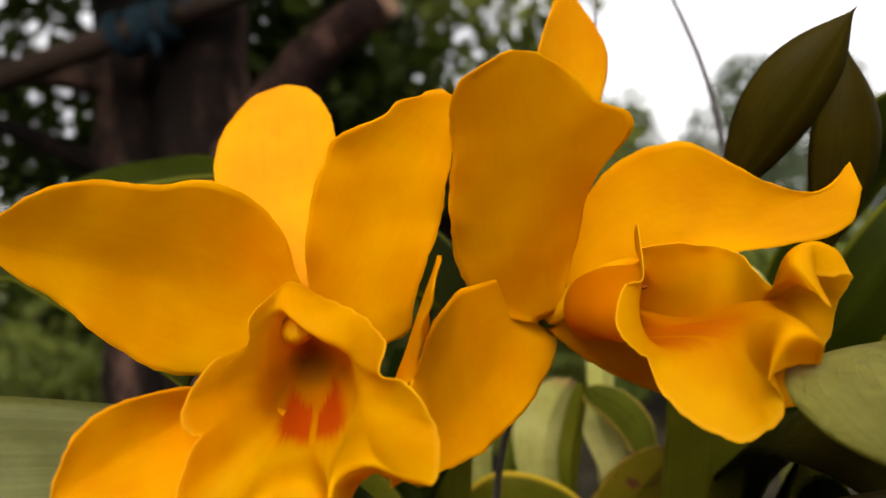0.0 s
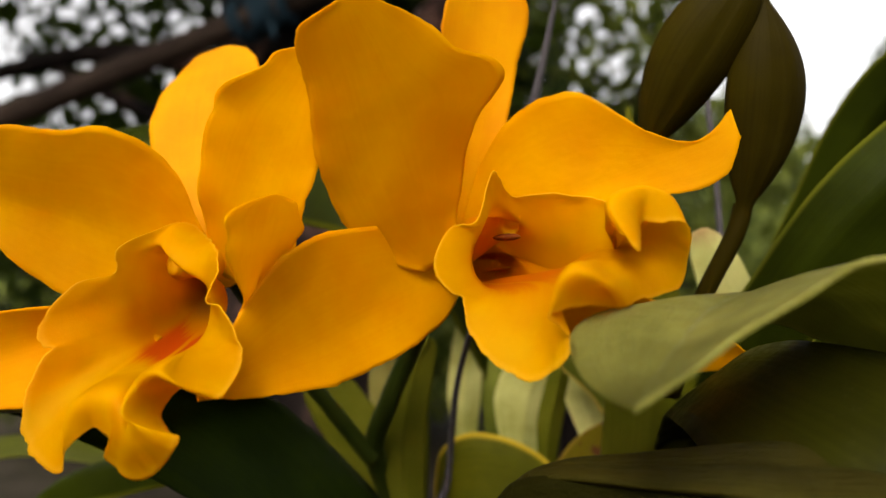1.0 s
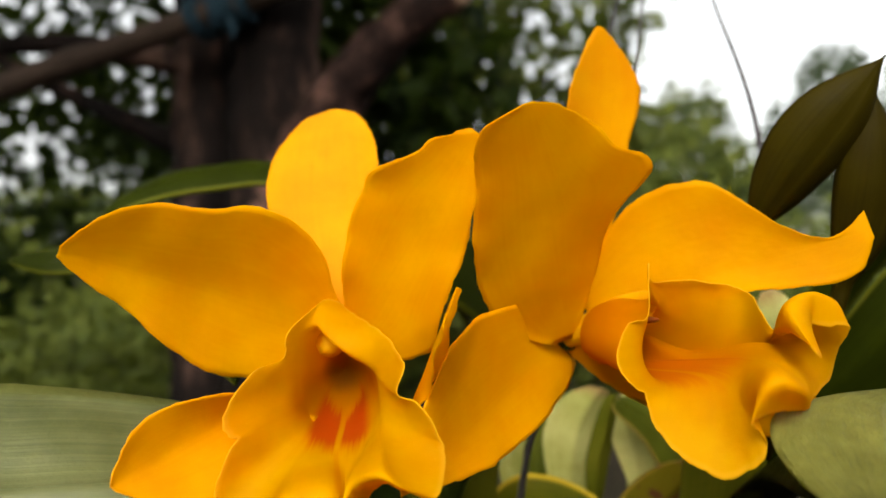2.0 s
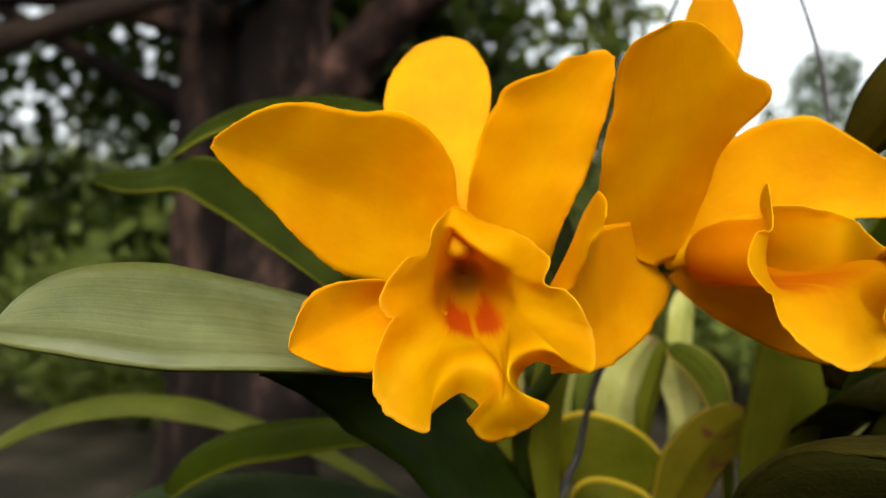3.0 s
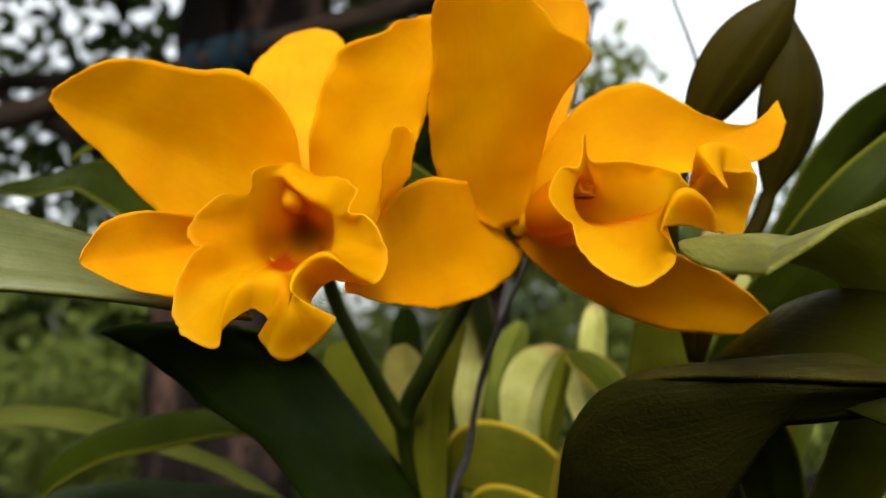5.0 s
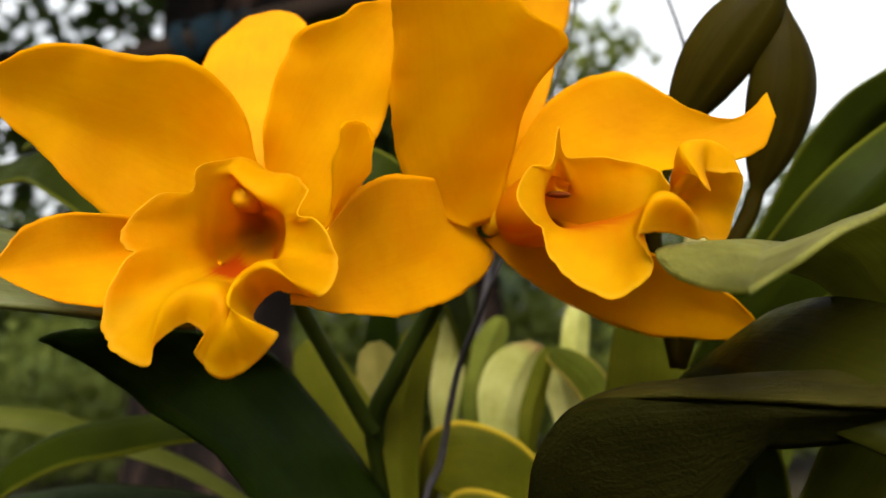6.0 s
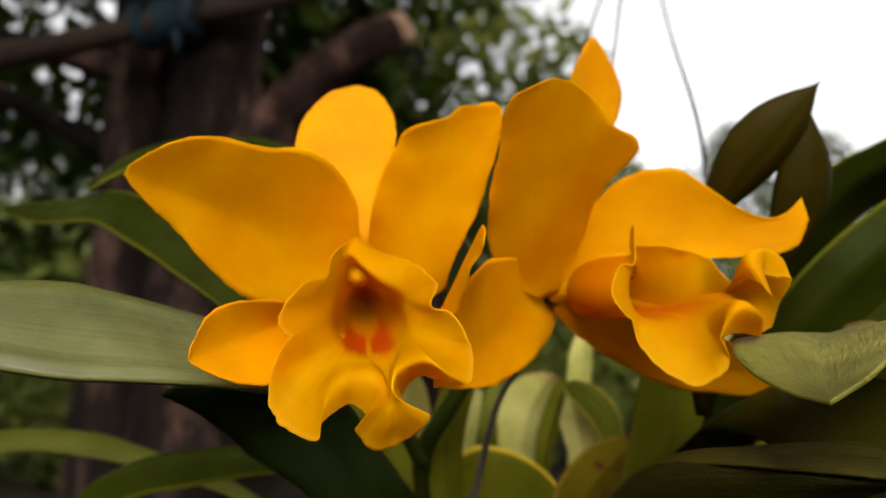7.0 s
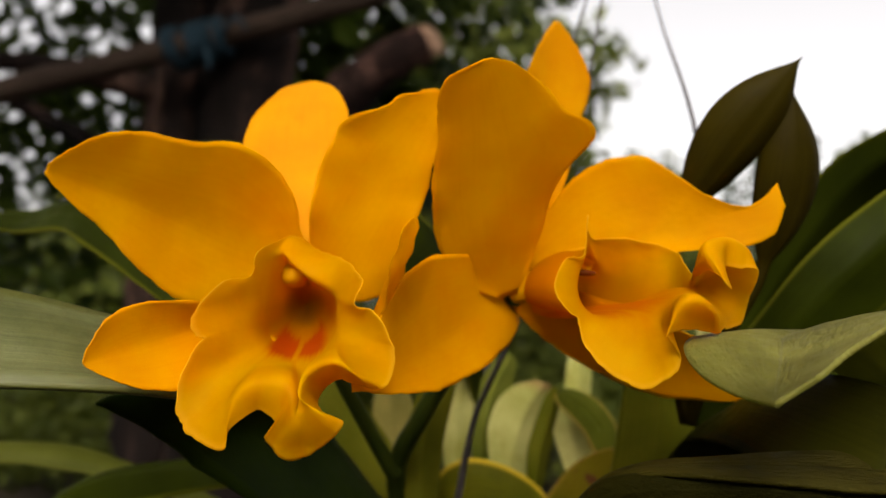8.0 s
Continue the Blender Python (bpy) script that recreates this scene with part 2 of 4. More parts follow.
WIRE = rough_material("grey_wire", [(0.3, (0.030, 0.027, 0.029)), (0.7, (0.075, 0.066, 0.068))], 300, relief=0.0004, rough=0.5)
GROUND = rough_material("grassy_ground", [(0.3, (0.008, 0.006, 0.004)), (0.5, (0.022, 0.018, 0.010)), (0.7, (0.055, 0.042, 0.030))], 2.2, relief=0.03)
STONE = rough_material("weathered_stone", [(0.3, (0.03, 0.024, 0.02)), (0.55, (0.075, 0.06, 0.05)), (0.75, (0.16, 0.13, 0.115))], 5, relief=0.02)
CROWN = foliage_material("tree_foliage", (0.006, 0.012, 0.002), (0.040, 0.062, 0.007))
# leaf green paled and greyed to put distance haze into the colour
HAZED_CROWN = foliage_material("hazed_foliage", (0.030, 0.046, 0.024), (0.075, 0.095, 0.050))
BUSH = foliage_material("bush_foliage", (0.028, 0.042, 0.006), (0.110, 0.128, 0.022))


# ---------------------------------------------------------------- shapes
def part(name, bm, mat, parent=None, label="", smooth=True, thick=0.0):
    """Links a bmesh (or mesh) as one mesh object under a thing or a part."""
    if isinstance(bm, bmesh.types.BMesh):
        me = bpy.data.meshes.new(name)
        bm.to_mesh(me)
        bm.free()
    else:
        me = bm
    me.materials.append(mat)
    if smooth:
        me.polygons.foreach_set("use_smooth", [True] * len(me.polygons))
    ob = new(name, me)
    if parent is not None:
        ob.parent = parent
        ob.matrix_parent_inverse = Matrix.Identity(4)
    if thick:
        s = ob.modifiers.new("thickness", "SOLIDIFY")
        s.thickness, s.offset = thick, 0.0
    if label:
        tagged(ob, label)
    return ob


def curve_through(points, n, closed=False):
    """Points on a smooth curve through the given ones."""
    p = np.array(points, float)
    k = len(p)
    out = []
    for s in np.linspace(0, k if closed else k - 1, n, endpoint=not closed):
        i = min(int(s), k - 1 if closed else k - 2)
        f = s - i
        a, b, c, d = ((p[(i + j) % k] if closed else p[min(max(i + j, 0), k - 1)]) for j in (-1, 0, 1, 2))
        out.append(0.5 * (2 * b + (c - a) * f + (2 * a - 5 * b + 4 * c - d) * f**2 + (3 * b - a - 3 * c + d) * f**3))
    return np.array(out)


def smooth_at(xs, ys, x):
    """A smooth curve through (xs, ys), read at x."""
    xs, ys = np.array(xs, float), np.array(ys, float)
    m = np.gradient(ys, xs)
    i = np.clip(np.searchsorted(xs, x) - 1, 0, len(xs) - 2)
    h = xs[i + 1] - xs[i]
    t = (x - xs[i]) / h
    return (2 * t**3 - 3 * t**2 + 1) * ys[i] + (t**3 - 2 * t**2 + t) * h * m[i] + (3 * t**2 - 2 * t**3) * ys[i + 1] + (t**3 - t**2) * h * m[i + 1]


def grid_mesh(name, pts, closed=False):
    """A mesh from rows of points, with u across the rows and v along them."""
    rows, cols = len(pts), len(pts[0])
    verts = np.array(pts).reshape(-1, 3)
    last = cols if closed else cols - 1
    faces = [(r * cols + c, r * cols + (c + 1) % cols, (r + 1) * cols + (c + 1) % cols, (r + 1) * cols + c) for r in range(rows - 1) for c in range(last)]
    me = bpy.data.meshes.new(name)
    me.from_pydata(verts.tolist(), [], faces)
    uv = me.uv_layers.new(name="UVMap")
    co = []
    for r in range(rows - 1):
        for c in range(last):
            u0, u1, v0, v1 = c / last, (c + 1) / last, r / (rows - 1), (r + 1) / (rows - 1)
            co += [u0, v0, u1, v0, u1, v1, u0, v1]
    uv.data.foreach_set("uv", co)
    me.update()
    return me


STATIONS = (0, 0.05, 0.11, 0.18, 0.26, 0.34, 0.42, 0.50, 0.58, 0.66, 0.74, 0.82, 0.89, 0.94, 0.975, 1)


def petal_mesh(name, base, tip, side, left, right, bend=0.0, cup=0.0, fold=0.0, ruffle=0.0, waves=5, twist=0.0, seed=0, rows=44, cols=26, start=0.0):
    """A petal or sepal: an outline of half widths (mm) along its axis, bent, cupped, folded on its midrib and ruffled at its edge."""
    b, t, s = Vector(base), Vector(tip), Vector(side).normalized()
    axis = t - b
    length = axis.length
    axis.normalize()
    nrm = axis.cross(s)
    if nrm.y > 0:
        nrm = -nrm
    pts = []
    for i in range(rows + 1):
        # denser towards the tip
        a = start + (1 - start) * (1 - (1 - i / rows) ** 1.35)
        wl, wr = (max(float(smooth_at(STATIONS, w, a)), 0.25) * 0.001 for w in (left, right))
        tw = radians(twist) * a**3
        sd, nr = s * math.cos(tw) + nrm * math.sin(tw), nrm * math.cos(tw) - s * math.sin(tw)
        row = []
        for j in range(cols + 1):
            q = 1 - 2 * j / cols
            w = wl if q > 0 else wr
            env = math.sin(math.pi * min(max(a, 0), 1))
            off = bend * 4 * a * (1 - a) + cup * env * abs(q) ** 1.8 + fold * env * abs(q) ** 1.5
            off += ruffle * abs(q) ** 4 * (math.sin(waves * math.pi * a + (1.3 if q > 0 else 0.2) + seed) + 0.5 * math.sin(2.3 * waves * math.pi * a + seed * 2))
            p = b + axis * (length * a) + sd * (q * w) + nr * off
            p += nrm * (0.0006 * noise.noise(p * 38 + Vector((seed * 7.1, 0, 0))) + 0.0003 * noise.noise(p * 90 + Vector((0, seed * 3.3, 0))))
            edge = 0.0005 * abs(q) ** 8 * noise.noise(p * 420)
            row.append(p + s * edge + Vector((0, 0, H)))
        pts.append(row)
    return grid_mesh(name, pts)


def blade_mesh(name, spine, frames, root=None, base_w=0.55, blunt=0.6, point=0.0, rows=40, cols=12, seed=0, groove=0.0):
    """A strap leaf: a spine from base to tip, and where its two edges lie off it at one or more places along it."""
    line = curve_through(spine, rows + 1)
    ks = [f[0] for f in frames]
    pts = []
    if root is not None:
        # the narrow base that runs down into the pot
        r, p0, d0 = Vector(root), Vector(line[0]), Vector(line[0] - line[1]).normalized()
        c = p0 + d0 * (p0 - r).length * 0.4
        f0, n0 = Vector(frames[0][1]), Vector(frames[0][2])
        for i in range(10):
            v = i / 10
            p = r * (1 - v) ** 2 + c * (2 * v * (1 - v)) + p0 * v * v
            w = base_w * (0.3 + 0.7 * v)
            pts.append([p + (f0 * q if (q := 1 - 2 * j / cols) > 0 else n0 * -q) * w + Vector((0, 0, H + 0.0012 * w * math.sin(math.pi * abs(q)))) for j in range(cols + 1)])
    for i in range(rows + 1):
        a = i / rows
        far = [np.interp(a, ks, [f[1][k] for f in frames]) for k in range(3)]
        near = [np.interp(a, ks, [f[2][k] for f in frames]) for k in range(3)]
        g = min(a / 0.4, 1)
        w = base_w + (1 - base_w) * g * g * (3 - 2 * g)
        if a > blunt:
            x = (a - blunt) / (1 - blunt)
            w *= max((1 - point) * math.sqrt(max(1 - x**2.2, 0)) + point * (1 - x**1.5), 0.02)
        row = []
        for j in range(cols + 1):
            q = 1 - 2 * j / cols
            v = Vector(far) * q if q > 0 else Vector(near) * -q
            p = Vector(line[i]) + v * w
            p += Vector((0, 0, 1)) * (0.0012 * w * math.sin(math.pi * abs(q)) - groove * w * math.exp(-((q / 0.09) ** 2)))
            p += Vector((0.3, 0.3, 1)) * 0.0012 * noise.noise(p * 40 + Vector((seed, seed, 0)))
            row.append(p + Vector((0, 0, H)))
        pts.append(row)
    return grid_mesh(name, pts)


def tube_mesh(name, points, radii, n=40, sides=10, knobs=0.0, lift=H, gnarl=0.0):
    """A round stem along a smooth curve, with its radius given at even steps; closed at both ends."""
    line = curve_through(points, n)
    rr = np.interp(np.linspace(0, 1, n), np.linspace(0, 1, len(radii)), radii)
    pts = []
    ref = Vector((0.31, 0.87, 0.4)).normalized()
    for i in range(n):
        d = Vector(line[min(i + 1, n - 1)] - line[max(i - 1, 0)]).normalized()
        x = d.cross(ref).normalized()
        y = d.cross(x)
        row = []
        for j in range(sides):
            a = 2 * math.pi * j / sides
            r = rr[i] * (1 + knobs * math.sin(i * 0.9) ** 6)
            o = x * math.cos(a) + y * math.sin(a)
            p = Vector(line[i]) + o * r
            if gnarl:
                p += o * (gnarl * rr[i] * noise.noise(p * (1.6 / rr[i]) + Vector((3, 1, 0))))
            row.append(p + Vector((0, 0, lift)))
        pts.append(row)
    me = grid_mesh(name, pts, closed=True)
    bm = bmesh.new()
    bm.from_mesh(me)
    bm.verts.ensure_lookup_table()
    bm.faces.new([bm.verts[j] for j in range(sides)][::-1])
    bm.faces.new([bm.verts[(n - 1) * sides + j] for j in range(sides)])
    bm.to_mesh(me)
    bm.free()
    return me


def ring_through(keys, stations, count, soften=0.0):
    """A closed smooth curve through (station, point) keys, read at count even steps round it."""
    ks = [k for k, _ in keys]
    at = np.arange(count) / count * stations
    out = np.zeros((count, 3))
    for i, s in enumerate(at):
        b = max((n for n, k in enumerate(ks) if k <= s + 1e-9), default=len(ks) - 1)
        quad = [keys[(b + o) % len(ks)] for o in (-1, 0, 1, 2)]
        place = [ks[(b + o) % len(ks)] + stations * ((b + o) // len(ks)) for o in (-1, 0, 1, 2)]
        p = [np.array(q[1]) for q in quad]
        h = max(place[2] - place[1], 1e-6)
        f = (s - place[1]) / h
        m1 = (p[2] - p[0]) / max(place[2] - place[0], 1e-6) * h
        m2 = (p[3] - p[1]) / max(place[3] - place[1], 1e-6) * h
        out[i] = (2 * f**3 - 3 * f**2 + 1) * p[1] + (f**3 - 2 * f**2 + f) * m1 + (3 * f**2 - 2 * f**3) * p[2] + (f**3 - f**2) * m2
    if soften:
        k = np.exp(-0.5 * (np.arange(-12, 13) / soften) ** 2)
        k /= k.sum()
        out = sum(w * np.roll(out, -o, axis=0) for w, o in zip(k, range(-12, 13)))
    return out


def lip_mesh(name, rim, fold, mouth, throat, radius, swell=0.12, sag=0.0, around=260, steps=(5, 10, 12, 15, 15), seed=0):
    """A flared orchid lip: a hollow throat, closed behind, opens through a mouth, spreads and rolls over a fold into a frilled rim.
    rim, fold: one point for each place round the lip; mouth: (place, point) pairs."""
    n = len(rim)
    edge = ring_through(list(enumerate(rim)), n, around)
    mid = ring_through(list(enumerate(fold)), n, around, 2.0)
    ring = ring_through(mouth, n, around, 5.0)
    c = Vector(throat)
    axis = (Vector(ring.mean(0)) - c).normalized()
    up = (Vector((0, 0, 1)) - axis * axis.z).normalized()
    right = axis.cross(up)
    turn = np.unwrap([math.atan2((Vector(m) - c).dot(right), (Vector(m) - c).dot(up)) for m in ring])
    cols = []
    for i in range(around):
        t = c + (up * math.cos(turn[i]) + right * math.sin(turn[i])) * radius
        m, k, e = Vector(ring[i]), Vector(mid[i]), Vector(edge[i])
        # the frill: small waves and nicks along the margin
        e += Vector((0.5, 0.8, 0.7)) * (0.0007 * noise.noise(e * 230 + Vector((seed, 0, 0))) + 0.0005 * noise.noise(e * 700))
        out = (m - c) - axis * (m - c).dot(axis)
        g = t.lerp(m, 0.5) + out * swell - Vector((0, 0, sag)) * max(0.0, out.normalized().x)
        knots = [c - axis * radius * 0.55, t, g, m, k, e]
        gaps = [max((b - a).length, 2e-4) ** 0.75 for a, b in zip(knots, knots[1:])]
        slope = []
        for a in range(6):
            if a in (0, 5):
                a0 = 0 if a == 0 else 4
                slope.append((knots[a0 + 1] - knots[a0]) / gaps[a0])
            else:
                l, r = gaps[a - 1], gaps[a]
                slope.append(((knots[a] - knots[a - 1]) / l * r + (knots[a + 1] - knots[a]) / r * l) / (l + r))
        col = []
        for a, count in enumerate(steps):
            for q in range(count):
                f = q / count
                h = gaps[a]
                col.append(knots[a] * (2 * f**3 - 3 * f**2 + 1) + slope[a] * (h * (f**3 - 2 * f**2 + f)) + knots[a + 1] * (3 * f**2 - 2 * f**3) + slope[a + 1] * (h * (f**3 - f**2)))
        col.append(e)
        cols.append(col)
    pts = []
    for r in range(len(cols[0])):
        row = []
        for i in range(around):
            p = cols[i][r]
            v = r / (len(cols[0]) - 1)
            p = p + (p - c).normalized() * (0.0005 * v * noise.noise(p * 120 + Vector((0, seed, 0))))
            row.append(p + Vector((0, 0, H)))
        pts.append(row)
    return grid_mesh(name, pts, closed=True)


def bud_mesh(name, base, tip, width, depth, side, crook=0.0):
    """A pointed, flattened bud of overlapping sepals with a seam down its face."""
    b, t = Vector(base), Vector(tip)
    axis = (t - b).normalized()
    s = Vector(side)
    s = (s - axis * s.dot(axis)).normalized()
    f = axis.cross(s)
    if f.y > 0:
        f = -f
    rows, n, pts = 40, 36, []
    for i in range(rows + 1):
        a = i / rows
        g = a**1.22
        w = math.sin(math.pi * g) ** 0.72 * (1 - a**10) * (1 - 0.6 * math.exp(-((a / 0.14) ** 2))) if 0 < a < 1 else 0
        w = max(w, 0.24 * (1 - a) + 0.01)
        c = b + (t - b) * a + s * (crook * math.sin(math.pi * a))
        row = []
        for j in range(n):
            q = 2 * math.pi * j / n
            x, y = math.cos(q), math.sin(q)
            seam = 0.10 * math.exp(-((x - 0.15) / 0.10) ** 2) if y > 0 else 0
            keel = 1 + 0.08 * math.exp(-((abs(x) - 1) / 0.1) ** 2)
            p = c + s * (x * width * w * keel) + f * (y * depth * w * (1 - seam))
            row.append(p + Vector((0, 0, H)))
        pts.append(row)
    return grid_mesh(name, pts, closed=True)


def leaf_cloud(name, blobs, count, size, seed, squash=0.75):
    """A crown: many small folded leaves in uneven clumps, with gaps between."""
    rng = np.random.default_rng(seed)
    verts, faces = [], []
    weights = np.array([b[3] ** 2 for b in blobs])
    pick = rng.choice(len(blobs), count, p=weights / weights.sum())
    for k in pick:
        x, y, z, r = blobs[k]
        d = rng.normal(size=3)
        d /= np.linalg.norm(d)
        rad = r * rng.uniform(0.25, 1.0) ** 0.6
        c = np.array((x, y, z)) + d * rad * (1, 1, squash)
        # twig-wise clumping
        if noise.noise(Vector(c) * (2.2 / max(r, 0.2)) + Vector((seed, 0, 0))) < -0.12:
            continue
        ax = rng.normal(size=3) + (0, 0, -0.5)
        ax /= np.linalg.norm(ax)
        sd = np.cross(ax, rng.normal(size=3))
        sd /= np.linalg.norm(sd)
        nn = np.cross(ax, sd)
        ln = size * rng.uniform(0.6, 1.35)
        w = ln * rng.uniform(0.2, 0.32)
        i = len(verts)
        verts += [c, c + ax * ln * 0.45 + sd * w + nn * w * 0.3, c + ax * ln, c + ax * ln * 0.45 - sd * w + nn * w * 0.3]
        faces += [(i, i + 1, i + 2), (i, i + 2, i + 3)]
    me = bpy.data.meshes.new(name)
    me.from_pydata([tuple(v) for v in verts], [], faces)
    me.update()
    return me


# ---------------------------------------------------------------- ground and distance
def build_ground():
    rng = random.Random(4)
    bm = bmesh.new()
    rings = [0.0, 0.4, 0.8, 1.3, 2, 3, 4.5, 7, 11, 18, 30, 60, 140, 400, 1500]
    prev = None
    for r in rings:
        ring = []
        for j in range(48 if r else 1):
            a = 2 * math.pi * j / 48
            x, y = r * math.cos(a), r * math.sin(a)
            z = 0.05 * noise.noise(Vector((x * 0.6, y * 0.6, 0))) + 0.02 * noise.noise(Vector((x * 3, y * 3, 5)))
            ring.append(bm.verts.new((x, y, z if r < 100 else -0.02)))
        if prev is not None:
            if len(prev) == 1:
                for j in range(48):
                    bm.faces.new((prev[0], ring[j], ring[(j + 1) % 48]))
            else:
                for j in range(48):
                    bm.faces.new((prev[j], ring[j], ring[(j + 1) % 48], prev[(j + 1) % 48]))
        prev = ring
    ob = part("ground", bm, GROUND)
    tagged(ob, "rough grassy ground with bare earth patches", "ground", kind="structure")


build_ground()


def tree(name, label, trunk, radii, limbs, blobs, count, size, seed, crown_mat, gnarl=0.22, at=(0, 0, 0)):
    """A tree that stands on the ground: trunk, limbs, and a crown of leaves."""
    root = new(name)
    root.location = at
    tagged(root, label, "tree")
    part("trunk", tube_mesh("trunk", trunk, radii, 60, 22, lift=0, gnarl=gnarl), BARK, root)
    for pts, rr, mat in limbs:
        part("limb", tube_mesh("limb", pts, rr, 30, 14, lift=0, gnarl=gnarl), mat, root)
    if count:
        part("crown", leaf_cloud("crown", blobs, count, size, seed), crown_mat, root, smooth=False)
    return root


GROVE = (-0.06, 0.0, -0.05)
tree("tree", "dark rough-barked tree with broad trunk and sawn-off limb",
     [(-0.54, 1.90, -0.05), (-0.53, 1.90, 0.8), (-0.51, 1.90, 1.6), (-0.49, 1.92, 2.4), (-0.45, 2.0, 3.6)], [0.18, 0.15, 0.145, 0.13, 0.10],
     [([(-0.50, 1.86, 1.54), (-0.34, 1.80, 1.84), (-0.14, 1.72, 2.05), (0.03, 1.69, 2.15)], [0.12, 0.086, 0.062, 0.054], LIMB),
      ([(-0.48, 1.92, 2.62), (-0.25, 1.1, 2.85), (0.07, 0.1, 2.88), (0.25, -0.6, 2.95)], [0.07, 0.055, 0.042, 0.03], BARK)],
     # clumps nearer than y = 2 are unseen, added to shade plant and trunks
     [(-0.9, 2.6, 3.2, 1.0), (0.1, 2.9, 3.4, 0.9), (-0.30, 2.7, 2.05, 0.45), (-0.15, 2.9, 2.35, 0.5), (-0.45, 2.6, 2.45, 0.5), (-0.25, 2.8, 2.2, 0.5), (-0.9, 1.4, 3.3, 0.9), (-1.6, 0.8, 3.4, 1.0), (-0.3, 1.6, 3.5, 0.8), (-2.4, 1.6, 3.2, 1.0), (0.0, 0.3, 3.7, 0.9), (-1.0, -0.1, 3.6, 0.8), (0.7, -0.2, 3.8, 0.7)], 13000, 0.14, 3, CROWN, at=GROVE)
tree("tree", "dark slender tree trunk with peeling bark patches",
     [(-0.77, 1.96, -0.05), (-0.74, 1.96, 0.9), (-0.735, 1.95, 1.7), (-0.74, 2.0, 2.6), (-0.82, 2.1, 3.8)], [0.14, 0.115, 0.10, 0.092, 0.07],
     [([(-0.78, 1.94, 2.06), (-1.2, 1.88, 2.12), (-1.7, 1.85, 2.06), (-2.2, 1.82, 2.12)], [0.05, 0.03, 0.022, 0.012], BARK), ([(-0.78, 1.96, 1.80), (-1.15, 2.0, 1.98), (-1.6, 2.1, 2.22)], [0.045, 0.026, 0.014], BARK)], [(-1.9, 2.8, 1.95, 0.75), (-1.5, 3.3, 2.5, 0.8), (-2.6, 3.2, 1.7, 0.8), (-1.2, 2.7, 2.2, 0.5), (-2.2, 2.6, 2.6, 0.7), (-1.15, 2.9, 1.6, 0.45), (-1.0, 2.9, 2.2, 0.4)], 4300, 0.11, 5, CROWN, at=GROVE)

# the sawn face of the limb
bm = bmesh.new()
bmesh.ops.create_cone(bm, cap_ends=True, segments=22, radius1=0.052, radius2=0.046, depth=0.012)
face = part("cut_face", bm, CUT, bpy.data.objects["tree"], "pale sawn wood")
face.matrix_basis = look((0.040, 1.682, 2.155), (-0.055, 1.79, 2.095))


def build_pole():
    me = tube_mesh("wooden_pole", [(-2.6, 1.55, 1.42), (-1.50, 1.64, 1.82), (-0.60, 1.70, 2.13), (0.2, 1.76, 2.42), (1.0, 1.82, 2.72)], [0.040, 0.037, 0.034, 0.032, 0.028], 60, 14, lift=0, gnarl=0.15)
    pole = part("wooden_pole", me, POLE)
    pole.location = GROVE
    tagged(pole, "weathered brown wooden pole lashed slantwise across tree trunks", "pole")
    root = new("blue_rope")
    root.location = GROVE
    tagged(root, "faded blue rope lashing wound round the pole", "rope")
    rng = random.Random(2)
    for k in range(9):
        c = Vector((-0.60, 1.71, 2.13)) + Vector((0.95, 0.07, 0.34)) * (k - 4) * 0.017
        tilt = rng.uniform(-0.35, 0.35)
        ring = []
        for j in range(13):
            a = 2 * math.pi * j / 12
            ring.append(c + Vector((tilt * 0.05 * math.sin(a) - 0.012 * math.cos(a), 0.053 * math.sin(a), 0.048 * math.cos(a))))
        part("turn", tube_mesh("turn", ring, [0.009, 0.010, 0.009], 40, 8, lift=0), ROPE, root)
    part("loose_end", tube_mesh("loose_end", [(-0.57, 1.67, 2.09), (-0.55, 1.63, 2.06), (-0.545, 1.63, 2.025)], [0.009, 0.008, 0.005], 20, 8, lift=0), ROPE, root)
    part("loose_end", tube_mesh("loose_end", [(-0.53, 1.66, 2.14), (-0.48, 1.62, 2.17), (-0.45, 1.61, 2.13)], [0.008, 0.007, 0.004], 20, 8, lift=0), ROPE, root)


build_pole()

tree("tree", "leafy green tree standing behind the sawn limb",
     [(0.35, 5.2, -0.05), (0.4, 5.2, 1.2), (0.3, 5.2, 2.4), (0.4, 5.3, 3.6)], [0.14, 0.11, 0.09, 0.05],
     [([(0.33, 5.2, 2.0), (0.8, 5.0, 2.5), (1.2, 4.9, 2.9)], [0.05, 0.035, 0.02], BARK), ([(0.33, 5.2, 1.8), (-0.2, 5.0, 2.4), (-0.5, 4.9, 3.0)], [0.05, 0.035, 0.02], BARK)],
     [(0.3, 5.0, 2.9, 0.8), (-0.3, 4.9, 2.9, 0.8), (0.5, 5.0, 2.2, 0.55), (0.0, 4.8, 3.6, 0.8), (0.85, 5.0, 2.8, 0.5), (1.1, 5.0, 3.3, 0.5), (0.75, 5.2, 2.15, 0.4), (0.2, 5.1, 2.2, 0.55), (-0.4, 5.2, 2.3, 0.6), (1.2, 5.2, 2.5, 0.4), (0.5, 5.1, 3.8, 0.6)], 8000, 0.13, 8, BUSH)
